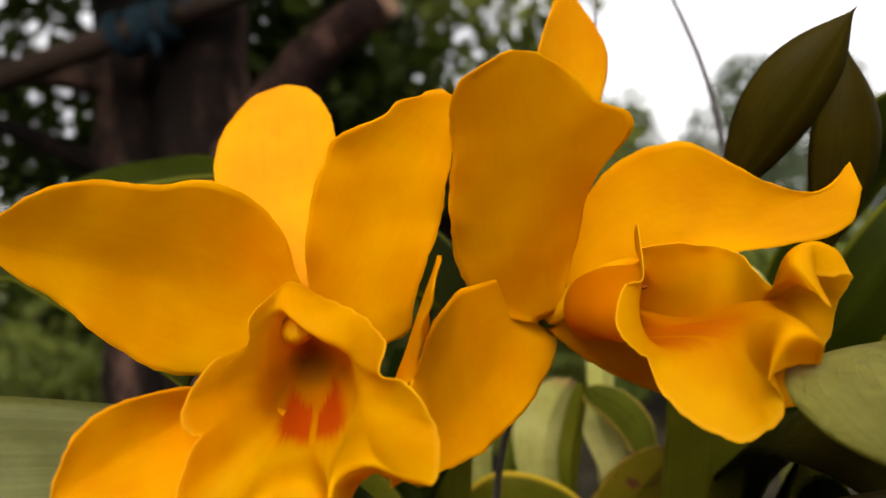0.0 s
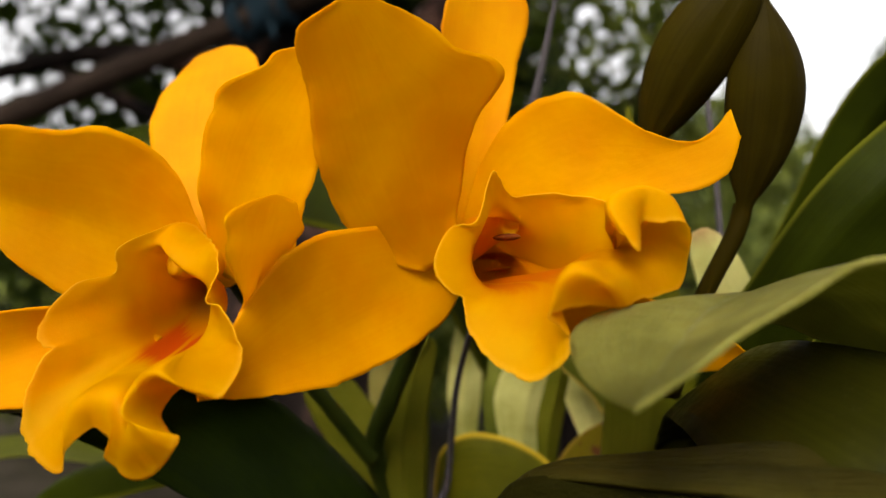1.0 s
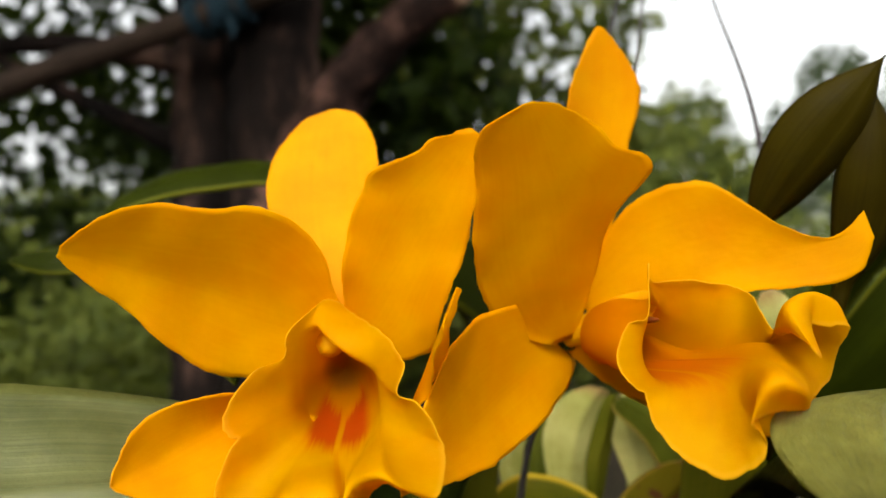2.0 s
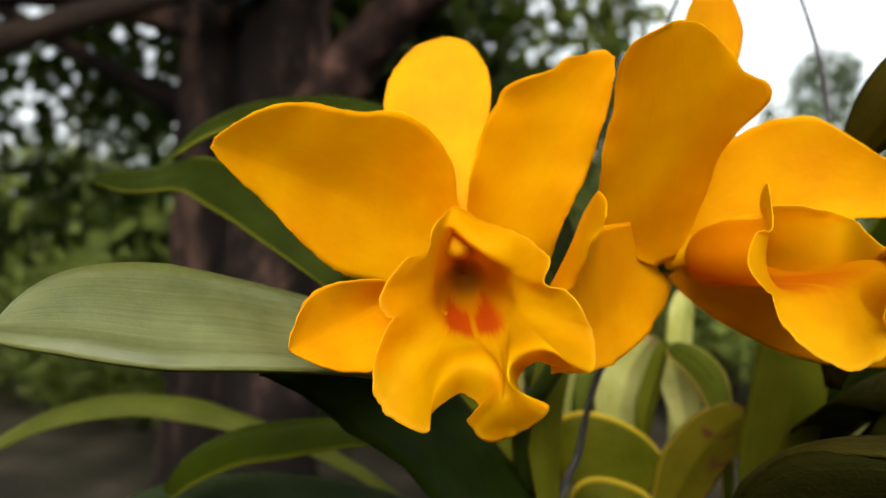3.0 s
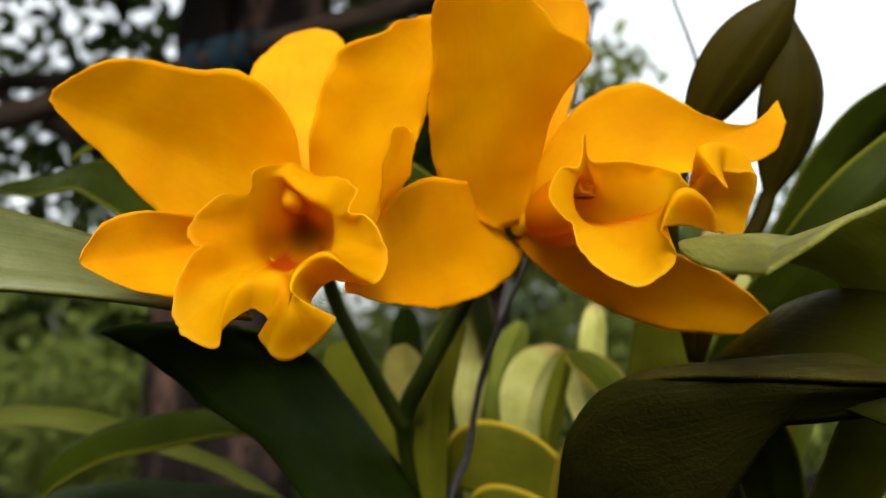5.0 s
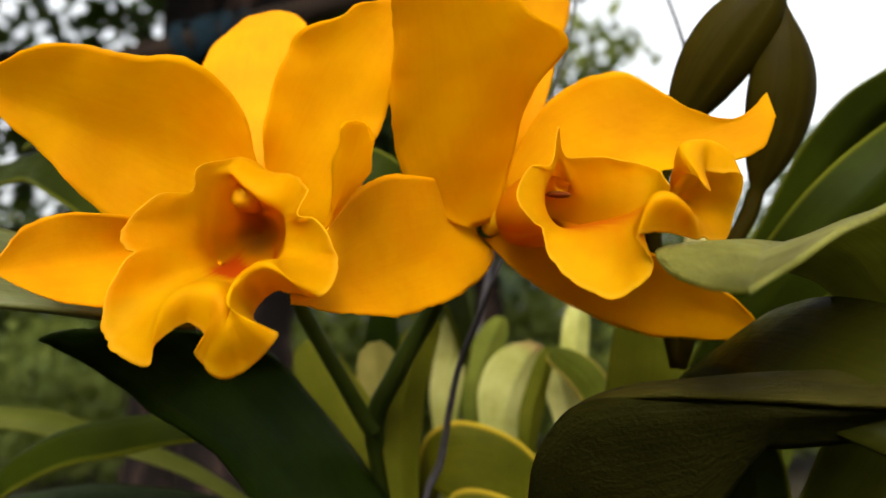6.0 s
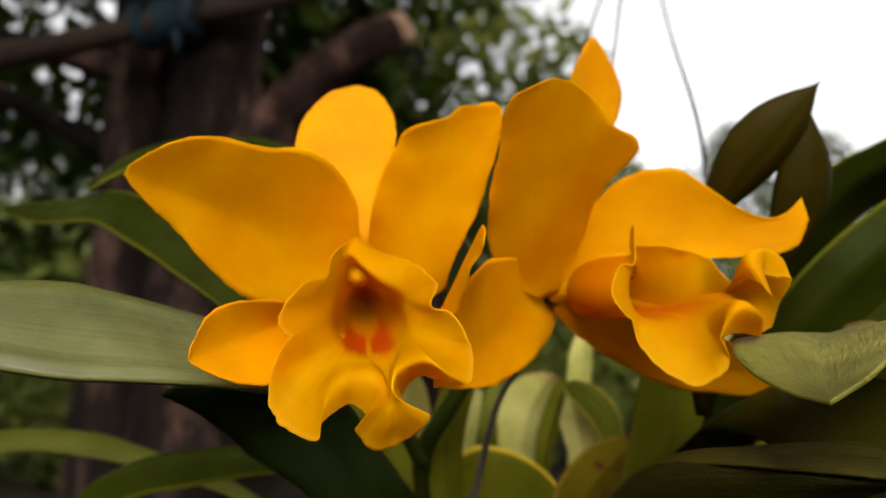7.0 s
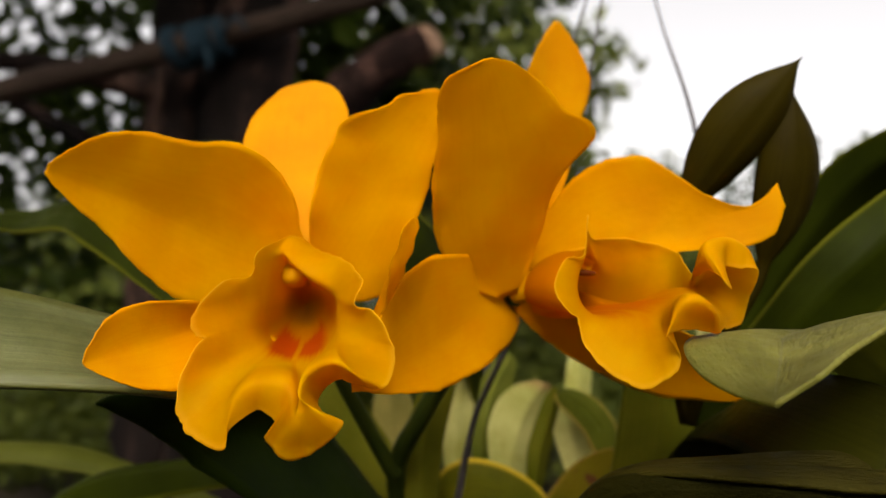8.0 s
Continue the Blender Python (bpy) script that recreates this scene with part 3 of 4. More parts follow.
tree("tree", "round leafy green tree at the edge of the clearing",
     [(3.3, 10.6, -0.05), (3.35, 10.6, 1.4), (3.3, 10.6, 2.8)], [0.12, 0.09, 0.04], [],
     [(3.3, 10.6, 2.9, 1.05), (2.6, 10.5, 2.4, 0.95), (4.0, 10.5, 2.5, 0.95), (3.4, 10.6, 3.7, 0.7), (3.3, 10.4, 1.5, 1.0)], 6000, 0.15, 19, BUSH)
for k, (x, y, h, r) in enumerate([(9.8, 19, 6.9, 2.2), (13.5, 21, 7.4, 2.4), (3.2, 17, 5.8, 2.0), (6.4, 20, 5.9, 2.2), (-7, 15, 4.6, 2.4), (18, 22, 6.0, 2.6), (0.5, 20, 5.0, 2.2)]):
    tree("tree", "distant green tree with haze-paled leaves beyond the clearing",
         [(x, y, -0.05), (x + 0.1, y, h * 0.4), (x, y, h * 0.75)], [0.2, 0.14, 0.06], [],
         [(x, y, h * 0.72, r * 0.8), (x - r * 0.5, y, h * 0.5, r * 0.7), (x + r * 0.55, y - 0.3, h * 0.52, r * 0.7), (x + 0.2, y, h * 0.95, r * 0.45)], 5500, 0.26, 20 + k, HAZED_CROWN)
# unseen trees, added beside and behind the camera to block low sky light
for k, (x, y, h, r) in enumerate([(-4.4, -4.6, 5.4, 2.2), (0.2, -6.2, 3.2, 1.7), (4.6, -4.8, 5.4, 2.2), (-5.4, -0.6, 4.6, 2.0), (6.0, -1.2, 4.4, 2.0)]):
    tree("tree", "unseen dark leafy tree added to block low sky light",
         [(x, y, -0.05), (x + 0.1, y, h * 0.4), (x, y, h * 0.75)], [0.16, 0.12, 0.06], [],
         [(x, y, h * 0.72, r * 0.8), (x - r * 0.5, y, h * 0.48, r * 0.75), (x + r * 0.55, y, h * 0.5, r * 0.75), (x, y, h * 0.25, r * 0.7), (x - r, y, h * 0.3, r * 0.6), (x + r, y, h * 0.3, r * 0.6), (x + 0.3, y, h * 0.95, r * 0.5)], 7000, 0.26, 60 + k, CROWN)
for k, (x, y, r) in enumerate([(-6.2, 11.0, 2.0), (-9.0, 12.5, 2.1), (-3.4, 10.4, 1.7), (-3.4, 6.0, 0.85), (-2.4, 5.4, 0.75), (-1.5, 5.0, 0.7), (-4.4, 6.6, 0.9), (-1.2, 6.4, 1.2), (-0.5, 6.0, 1.15), (0.3, 6.6, 1.25), (1.1, 6.2, 1.15), (1.9, 6.8, 1.25), (2.8, 7.0, 1.2), (3.7, 7.6, 1.3), (4.9, 8.0, 1.25)]):
    root = new("bush")
    tagged(root, "low green leafy bush at the edge of the clearing", "bush", group="bushes behind the orchid")
    for j in range(3):
        part("branch", tube_mesh("branch", [(x, y, -0.03), (x + 0.2 * (j - 1), y, r * 0.7), (x + 0.45 * (j - 1), y, r * 1.2)], [0.02, 0.013, 0.006], 12, 7, lift=0), BARK, root)
    part("leaves", leaf_cloud("leaves", [(x, y, r * 0.85, r), (x - r * 0.6, y, r * 0.6, r * 0.6), (x + r * 0.6, y, r * 0.7, r * 0.65)], 3400, 0.02 + 0.1 * r, 40 + k), BUSH, root, smooth=False)


def build_wall():
    """A low, broken wall of stacked stones far behind the trees."""
    rng = random.Random(11)
    bm = bmesh.new()
    for course in range(3):
        x = -8.2 + 0.2 * course
        while x < -3.0:
            w, h, d = rng.uniform(0.3, 0.65), rng.uniform(0.15, 0.2), rng.uniform(0.26, 0.36)
            m = Matrix.Translation((x + w / 2, 8.6 + rng.uniform(-0.04, 0.04), 0.07 + 0.19 * course)) @ Euler((0, rng.uniform(-0.05, 0.05), rng.uniform(-0.06, 0.06))).to_matrix().to_4x4() @ Matrix.Diagonal((w * 0.97, d, h, 1))
            made = bmesh.ops.create_cube(bm, size=1, matrix=m)
            for v in made["verts"]:
                v.co += Vector((rng.uniform(-0.02, 0.02), rng.uniform(-0.02, 0.02), rng.uniform(-0.015, 0.015)))
            x += w + (rng.uniform(0.3, 0.9) if course == 2 and rng.random() < 0.4 else 0)
    bmesh.ops.bevel(bm, geom=bm.edges[:], offset=0.025, segments=2, affect="EDGES")
    tagged(part("garden_wall", bm, STONE, smooth=False), "low broken wall of stacked weathered stones", "wall", kind="structure")


build_wall()


# ---------------------------------------------------------------- the orchid
plant = new("orchid_plant")
plant.location = (0, 0, 0)
tagged(plant, "hanging orchid with golden yellow flowers, buds and strap leaves", "orchid")


def flower(name_label, column_points, column_radii):
    f = part("flower", tube_mesh("flower", column_points, column_radii, 24, 14), COLUMN, plant, name_label)
    return f


def petal(parent, name, mat, thick=0.00028, label="", **kw):
    return part(name, petal_mesh(name, **kw), mat, parent, label, thick=thick)


left_flower = flower("golden yellow orchid flower facing forward with frilled lip",
                     [(-0.0665, -0.004, -0.001), (-0.0672, -0.012, 0.002), (-0.0680, -0.021, 0.0035), (-0.0687, -0.0285, 0.0025), (-0.0687, -0.0322, 0.0000), (-0.0686, -0.0332, -0.0012)], [0.004, 0.0050, 0.0052, 0.0048, 0.0032, 0.0010])
petal(left_flower, "petal", PETAL, seed=1, bend=-0.006, cup=0.001, fold=0.006, ruffle=0.0012, waves=4,
      base=(-0.0670, -0.0150, 0.0010), tip=(-0.1390, -0.0429, 0.0292), side=(0.435, -0.248, 0.865),
      left=[4.5, 8.6, 14.0, 22.1, 27.4, 30.0, 31.3, 30.1, 26.0, 24.2, 22.4, 19.7, 15.4, 10.2, 5.5, 2.0],
      right=[6.7, 9.9, 13.9, 18.5, 20.4, 21.9, 21.3, 19.5, 16.9, 14.2, 11.4, 8.7, 6.3, 4.3, 2.6, 1.0])
petal(left_flower, "dorsal_sepal", SEPAL, seed=2, cup=0.003, ruffle=0.0006,
      base=(-0.0670, -0.0150, 0.0010), tip=(-0.0736, 0.0185, 0.0798), side=(-0.995, -0.002, -0.096),
      left=[5.1, 7.0, 9.4, 12.1, 15.1, 17.7, 20.3, 22.3, 23.4, 23.8, 22.8, 20.6, 17.4, 13.8, 9.6, 1.5],
      right=[2.2, 3.2, 4.3, 5.5, 7.0, 8.4, 9.8, 11.2, 12.6, 13.6, 13.8, 13.0, 11.2, 9.0, 6.2, 1.0])
petal(left_flower, "petal", PETAL, seed=3, cup=0.004, ruffle=0.0012, waves=4,
      base=(-0.0670, -0.0150, 0.0010), tip=(-0.0252, -0.0360, 0.0584), side=(-0.818, -0.071, 0.570),
      left=[1.9, 3.3, 5.0, 7.8, 11.3, 14.0, 16.4, 18.3, 19.0, 19.5, 16.1, 11.7, 10.1, 6.5, 4.8, 2.0],
      right=[6.5, 16.0, 20.5, 23.5, 21.5, 19.3, 17.9, 16.5, 15.5, 13.4, 10.8, 8.7, 6.0, 4.0, 2.3, 1.0])
petal(left_flower, "lateral_sepal", SEPAL, seed=4, start=0.32, bend=-0.002, cup=0.002, fold=0.005, ruffle=0.0005,
      base=(-0.0690, -0.0180, -0.0040), tip=(-0.1084, -0.0773, -0.0245), side=(-0.630, -0.240, 0.740),
      left=[0.8, 1.0, 1.2, 1.5, 1.8, 2.1, 2.8, 5.3, 8.0, 10.0, 10.9, 9.7, 7.4, 4.5, 2.5, 0.7],
      right=[5.2, 6.2, 7.4, 8.8, 10.4, 11.9, 13.5, 15.0, 15.7, 16.4, 16.0, 14.7, 11.9, 8.7, 4.7, 1.0])
petal(left_flower, "lateral_sepal", PETAL, seed=5, start=0.3, cup=0.003, ruffle=0.0006,
      base=(-0.0500, -0.0380, -0.0260), tip=(-0.0327, -0.0550, 0.0163), side=(-0.085, -0.993, -0.088),
      left=[4.7, 5.7, 6.7, 8.0, 9.5, 11.0, 12.5, 14.5, 17.8, 21.2, 23.3, 25.0, 25.7, 19.6, 11.7, 2.0],
      right=[0.3, 0.3, 0.3, 0.3, 0.3, 0.3, 0.3, 0.3, 4.0, 9.7, 15.3, 19.5, 15.4, 12.5, 9.4, 1.0])
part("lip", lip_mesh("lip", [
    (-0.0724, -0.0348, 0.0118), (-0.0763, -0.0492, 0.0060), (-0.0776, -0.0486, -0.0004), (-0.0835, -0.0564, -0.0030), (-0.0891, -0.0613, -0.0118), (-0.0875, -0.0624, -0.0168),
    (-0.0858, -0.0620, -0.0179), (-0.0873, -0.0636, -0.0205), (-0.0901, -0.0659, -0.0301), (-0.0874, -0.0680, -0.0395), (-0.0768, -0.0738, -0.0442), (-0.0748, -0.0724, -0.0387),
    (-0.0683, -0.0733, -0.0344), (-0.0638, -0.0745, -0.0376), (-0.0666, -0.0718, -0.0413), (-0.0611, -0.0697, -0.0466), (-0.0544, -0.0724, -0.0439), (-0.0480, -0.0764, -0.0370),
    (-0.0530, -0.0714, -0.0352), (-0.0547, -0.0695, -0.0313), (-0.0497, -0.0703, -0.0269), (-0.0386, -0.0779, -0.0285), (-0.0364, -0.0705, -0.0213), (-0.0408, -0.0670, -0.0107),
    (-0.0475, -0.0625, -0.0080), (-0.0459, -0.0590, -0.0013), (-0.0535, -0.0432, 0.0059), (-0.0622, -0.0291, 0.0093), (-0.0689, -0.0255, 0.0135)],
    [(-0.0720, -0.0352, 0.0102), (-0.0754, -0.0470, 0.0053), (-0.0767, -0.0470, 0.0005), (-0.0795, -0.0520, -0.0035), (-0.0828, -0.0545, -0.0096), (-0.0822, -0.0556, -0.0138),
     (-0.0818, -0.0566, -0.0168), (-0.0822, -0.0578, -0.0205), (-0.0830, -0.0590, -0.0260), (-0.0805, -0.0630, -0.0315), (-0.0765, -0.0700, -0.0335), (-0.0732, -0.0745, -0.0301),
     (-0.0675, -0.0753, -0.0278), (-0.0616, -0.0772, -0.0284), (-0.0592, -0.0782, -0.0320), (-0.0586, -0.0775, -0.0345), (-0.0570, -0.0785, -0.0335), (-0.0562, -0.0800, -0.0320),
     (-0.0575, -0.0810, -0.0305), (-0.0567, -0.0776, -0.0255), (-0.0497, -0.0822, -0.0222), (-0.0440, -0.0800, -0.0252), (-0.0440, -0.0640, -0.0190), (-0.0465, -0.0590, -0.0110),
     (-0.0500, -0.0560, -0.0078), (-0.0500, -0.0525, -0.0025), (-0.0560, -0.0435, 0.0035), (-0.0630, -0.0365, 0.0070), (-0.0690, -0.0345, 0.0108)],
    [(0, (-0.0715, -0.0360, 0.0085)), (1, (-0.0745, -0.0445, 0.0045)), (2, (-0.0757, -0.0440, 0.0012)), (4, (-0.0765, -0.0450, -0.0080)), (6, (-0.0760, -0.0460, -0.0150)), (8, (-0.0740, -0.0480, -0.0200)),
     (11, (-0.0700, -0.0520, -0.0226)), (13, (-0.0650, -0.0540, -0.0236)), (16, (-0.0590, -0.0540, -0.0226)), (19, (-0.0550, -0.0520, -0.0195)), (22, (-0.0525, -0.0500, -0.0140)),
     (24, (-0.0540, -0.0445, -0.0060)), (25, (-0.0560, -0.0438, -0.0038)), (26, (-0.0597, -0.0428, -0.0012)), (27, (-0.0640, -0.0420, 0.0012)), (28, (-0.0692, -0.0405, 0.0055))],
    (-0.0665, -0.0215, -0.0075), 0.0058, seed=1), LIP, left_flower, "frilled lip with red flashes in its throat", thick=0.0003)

# ovary; also fills the gap and stands in for dark shading at the join
bm = bmesh.new()
bmesh.ops.create_uvsphere(bm, u_segments=20, v_segments=14, radius=0.0048)
bmesh.ops.transform(bm, matrix=Matrix.Translation((0.0015, 0.0035, H - 0.0030)) @ Matrix.Diagonal((1.25, 1.0, 1.1, 1)), verts=bm.verts)
part("ovary", bm, OVARY, plant, "olive-green swelling that fills and darkens the join behind the flower")
right_flower = flower("golden yellow orchid flower turned sideways with frilled lip",
                      [(0.002, -0.002, -0.001), (0.008, -0.010, 0.003), (0.015, -0.019, 0.0075), (0.0215, -0.0245, 0.0095), (0.0226, -0.0262, 0.0088)], [0.0036, 0.0042, 0.0045, 0.0042, 0.0012])
petal(right_flower, "petal", PETAL, seed=6, cup=-0.003, ruffle=0.0010, waves=4,
      base=(0.0010, -0.0085, -0.0010), tip=(-0.0137, -0.0591, 0.0608), side=(-0.946, -0.094, -0.309),
      left=[4.5, 10.2, 15.3, 19.2, 21.4, 22.2, 22.4, 22.0, 20.9, 19.2, 17.1, 16.1, 15.4, 14.1, 11.1, 2.0],
      right=[1.9, 3.8, 6.1, 9.2, 12.6, 15.7, 19.8, 24.1, 32.1, 31.1, 22.3, 18.4, 13.8, 9.6, 5.8, 1.0])
petal(right_flower, "dorsal_sepal", SEPAL, seed=7, cup=0.002, ruffle=0.0005,
      base=(0.0040, 0.0040, 0.0040), tip=(0.0171, -0.0005, 0.0991), side=(-0.889, -0.446, 0.102),
      left=[3.4, 4.5, 5.7, 7.2, 8.9, 10.0, 10.7, 11.3, 11.4, 11.5, 11.2, 9.7, 7.0, 4.6, 2.9, 1.6],
      right=[2.4, 4.0, 5.8, 7.7, 9.3, 11.0, 12.6, 13.6, 14.6, 15.6, 17.1, 16.8, 12.8, 8.9, 5.0, 1.0])
petal(right_flower, "petal", PETAL, seed=8, cup=0.003, ruffle=0.0006, waves=3,
      base=(0.0080, -0.0020, 0.0080), tip=(0.0787, -0.0380, 0.0284), side=(-0.191, 0.203, 0.960),
      left=[3.6, 10.5, 17.0, 22.2, 26.5, 28.5, 28.8, 27.8, 25.5, 17.6, 8.6, 2.9, 0.4, 2.1, 4.0, 5.3],
      right=[1.3, 2.3, 3.5, 4.9, 6.4, 8.0, 8.0, 7.8, 8.1, 9.2, 10.4, 11.6, 11.4, 9.7, 5.6, 2.4])
petal(right_flower, "lateral_sepal", SEPAL, seed=9, cup=0.003, ruffle=0.0005,
      base=(0.0030, 0.0020, -0.0010), tip=(-0.0462, -0.0705, -0.0293), side=(-0.170, -0.080, 0.980), bend=-0.004,
      left=[9.0, 11.5, 14.5, 17.0, 19.4, 21.4, 22.8, 24.0, 23.7, 22.4, 19.0, 14.1, 9.2, 5.7, 3.5, 1.8],
      right=[9.2, 12.2, 14.8, 15.4, 16.1, 16.1, 15.5, 15.0, 14.2, 11.9, 9.5, 7.2, 4.6, 2.5, 1.4, 0.6])
petal(right_flower, "lateral_sepal", SEPAL, seed=10, cup=0.003, ruffle=0.0005,
      base=(0.0010, -0.0040, -0.0010), tip=(0.0881, -0.0020, -0.0324), side=(0.276, -0.631, 0.725),
      left=[1.1, 2.0, 3.0, 7.3, 10.9, 12.9, 14.9, 14.6, 13.8, 12.9, 12.0, 9.7, 7.6, 5.1, 3.2, 1.8],
      right=[3.1, 6.3, 9.4, 11.2, 13.2, 14.4, 15.5, 16.2, 15.6, 15.0, 13.5, 11.4, 9.2, 6.8, 4.2, 1.0])
bm = bmesh.new()
bmesh.ops.create_uvsphere(bm, u_segments=18, v_segments=12, radius=0.0036)
bmesh.ops.transform(bm, matrix=Matrix.Translation((0.0208, -0.0262, H + 0.0052)) @ Matrix.Diagonal((1.05, 0.4, 0.28, 1)), verts=bm.verts)
part("stigma", bm, STIGMA, right_flower, "dark red hollow under the column")
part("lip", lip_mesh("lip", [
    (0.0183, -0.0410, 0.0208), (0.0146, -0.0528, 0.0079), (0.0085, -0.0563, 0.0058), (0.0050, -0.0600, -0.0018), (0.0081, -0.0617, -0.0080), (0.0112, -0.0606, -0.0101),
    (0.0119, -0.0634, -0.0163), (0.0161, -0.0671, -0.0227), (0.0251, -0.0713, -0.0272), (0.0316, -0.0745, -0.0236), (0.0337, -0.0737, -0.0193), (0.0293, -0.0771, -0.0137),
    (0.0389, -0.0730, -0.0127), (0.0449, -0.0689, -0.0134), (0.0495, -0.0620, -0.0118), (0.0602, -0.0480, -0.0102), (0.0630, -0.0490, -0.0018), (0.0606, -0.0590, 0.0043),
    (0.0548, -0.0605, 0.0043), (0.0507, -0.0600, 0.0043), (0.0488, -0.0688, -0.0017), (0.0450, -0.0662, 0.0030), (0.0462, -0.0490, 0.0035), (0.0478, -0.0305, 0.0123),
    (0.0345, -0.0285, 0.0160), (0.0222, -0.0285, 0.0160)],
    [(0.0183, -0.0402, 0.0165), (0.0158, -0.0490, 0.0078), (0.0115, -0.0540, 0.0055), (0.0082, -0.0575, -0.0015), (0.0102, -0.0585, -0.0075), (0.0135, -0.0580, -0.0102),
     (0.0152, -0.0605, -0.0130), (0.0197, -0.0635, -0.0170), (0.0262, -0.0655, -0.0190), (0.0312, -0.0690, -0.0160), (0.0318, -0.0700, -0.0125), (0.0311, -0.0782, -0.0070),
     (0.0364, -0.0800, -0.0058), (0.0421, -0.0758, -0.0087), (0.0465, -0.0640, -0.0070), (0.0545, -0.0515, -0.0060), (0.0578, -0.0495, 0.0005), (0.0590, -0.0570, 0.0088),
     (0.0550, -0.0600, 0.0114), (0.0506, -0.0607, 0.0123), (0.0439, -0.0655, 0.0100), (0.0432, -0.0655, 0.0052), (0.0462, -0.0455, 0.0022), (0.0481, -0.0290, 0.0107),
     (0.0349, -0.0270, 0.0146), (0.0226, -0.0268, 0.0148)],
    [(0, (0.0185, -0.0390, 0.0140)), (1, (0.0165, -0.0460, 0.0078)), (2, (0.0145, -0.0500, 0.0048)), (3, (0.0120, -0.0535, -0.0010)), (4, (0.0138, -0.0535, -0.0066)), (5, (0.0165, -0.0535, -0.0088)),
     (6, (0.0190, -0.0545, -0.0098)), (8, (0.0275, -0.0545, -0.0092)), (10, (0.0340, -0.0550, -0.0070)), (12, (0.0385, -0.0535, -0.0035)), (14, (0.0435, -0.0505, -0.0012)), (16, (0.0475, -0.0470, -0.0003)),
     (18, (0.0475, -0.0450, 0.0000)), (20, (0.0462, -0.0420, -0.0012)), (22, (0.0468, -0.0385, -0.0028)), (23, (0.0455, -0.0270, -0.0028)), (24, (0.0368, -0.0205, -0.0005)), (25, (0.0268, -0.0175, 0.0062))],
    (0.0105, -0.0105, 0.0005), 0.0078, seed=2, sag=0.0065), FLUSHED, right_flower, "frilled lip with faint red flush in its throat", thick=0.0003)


def leaf(mat, spine, frames, label="", name="leaf", thick=0.0016, **kw):
    return part(name, blade_mesh(name, spine, frames, **kw), mat, plant, label, thick=thick)


# large leaf beside the left flower, folded on its midrib
leaf(SAGE, [(-0.0786, -0.0403, -0.0330), (-0.0958, -0.0490, -0.0310), (-0.1244, -0.0633, -0.0276), (-0.1484, -0.0718, -0.0251), (-0.1680, -0.0745, -0.0233), (-0.1821, -0.0716, -0.0222)],
     [(0, (-0.0232, 0.0343, 0.0143), (0.0041, -0.0060, -0.0025)), (0.6, (-0.0003, 0.0260, 0.0195), (0.0000, -0.0046, -0.0034)), (1, (0.0014, 0.0207, 0.0183), (-0.0002, -0.0034, -0.0030))], "pale sage-green strap leaf, creased along its midrib", blunt=0.62, seed=1, base_w=0.8)
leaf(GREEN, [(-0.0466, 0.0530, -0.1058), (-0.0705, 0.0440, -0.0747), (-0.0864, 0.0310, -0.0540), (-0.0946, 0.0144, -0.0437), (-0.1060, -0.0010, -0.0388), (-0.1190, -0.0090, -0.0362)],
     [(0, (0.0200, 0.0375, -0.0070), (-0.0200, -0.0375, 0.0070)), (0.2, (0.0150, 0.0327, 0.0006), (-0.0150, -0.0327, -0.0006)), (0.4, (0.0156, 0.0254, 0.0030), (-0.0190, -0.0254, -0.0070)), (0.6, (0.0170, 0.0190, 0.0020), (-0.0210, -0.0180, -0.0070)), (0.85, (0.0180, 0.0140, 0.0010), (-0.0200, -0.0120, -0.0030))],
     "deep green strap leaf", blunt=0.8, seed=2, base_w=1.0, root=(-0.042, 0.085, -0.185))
# arching leaf that rises behind, turns over and points its folded tip forward under the right flower
FOLDED = [  # tip to base: outer margin, crease, shoulder, inner margin
    [(0.0406, -0.1066, -0.0278)] * 4,
    [(0.0363, -0.0975, -0.0266), (0.0450, -0.0985, -0.0246), (0.0475, -0.1035, -0.0236), (0.0490, -0.1075, -0.0220)],
    [(0.0335, -0.0887, -0.0235), (0.0510, -0.0885, -0.0206), (0.0550, -0.0970, -0.0190), (0.0585, -0.1040, -0.0165)],
    [(0.0335, -0.0769, -0.0184), (0.0580, -0.0755, -0.0168), (0.0650, -0.0860, -0.0142), (0.0690, -0.0985, -0.0120)],
    [(0.0390, -0.0660, -0.0150), (0.0655, -0.0630, -0.0142), (0.0752, -0.0720, -0.0103), (0.0810, -0.0935, -0.0066)],
    [(0.0480, -0.0560, -0.0150), (0.0740, -0.0560, -0.0125), (0.0835, -0.0640, -0.0085), (0.0925, -0.0840, -0.0064)],
    [(0.0660, -0.0500, -0.0165), (0.0840, -0.0510, -0.0125), (0.0930, -0.0580, -0.0100), (0.1020, -0.0770, -0.0110)],
    [(0.0900, -0.0400, -0.0220), (0.0980, -0.0420, -0.0190), (0.1060, -0.0480, -0.0180), (0.1150, -0.0670, -0.0230)],
    [(0.1080, -0.0200, -0.0400), (0.1150, -0.0220, -0.0380), (0.1230, -0.0280, -0.0380), (0.1320, -0.0450, -0.0430)],
    [(0.1050, 0.0400, -0.1200), (0.1090, 0.0390, -0.1190), (0.1130, 0.0380, -0.1190), (0.1170, 0.0360, -0.1200)],
    [(0.0830, 0.0900, -0.1870), (0.0845, 0.0900, -0.1865), (0.0860, 0.0900, -0.1865), (0.0875, 0.0900, -0.1870)]]


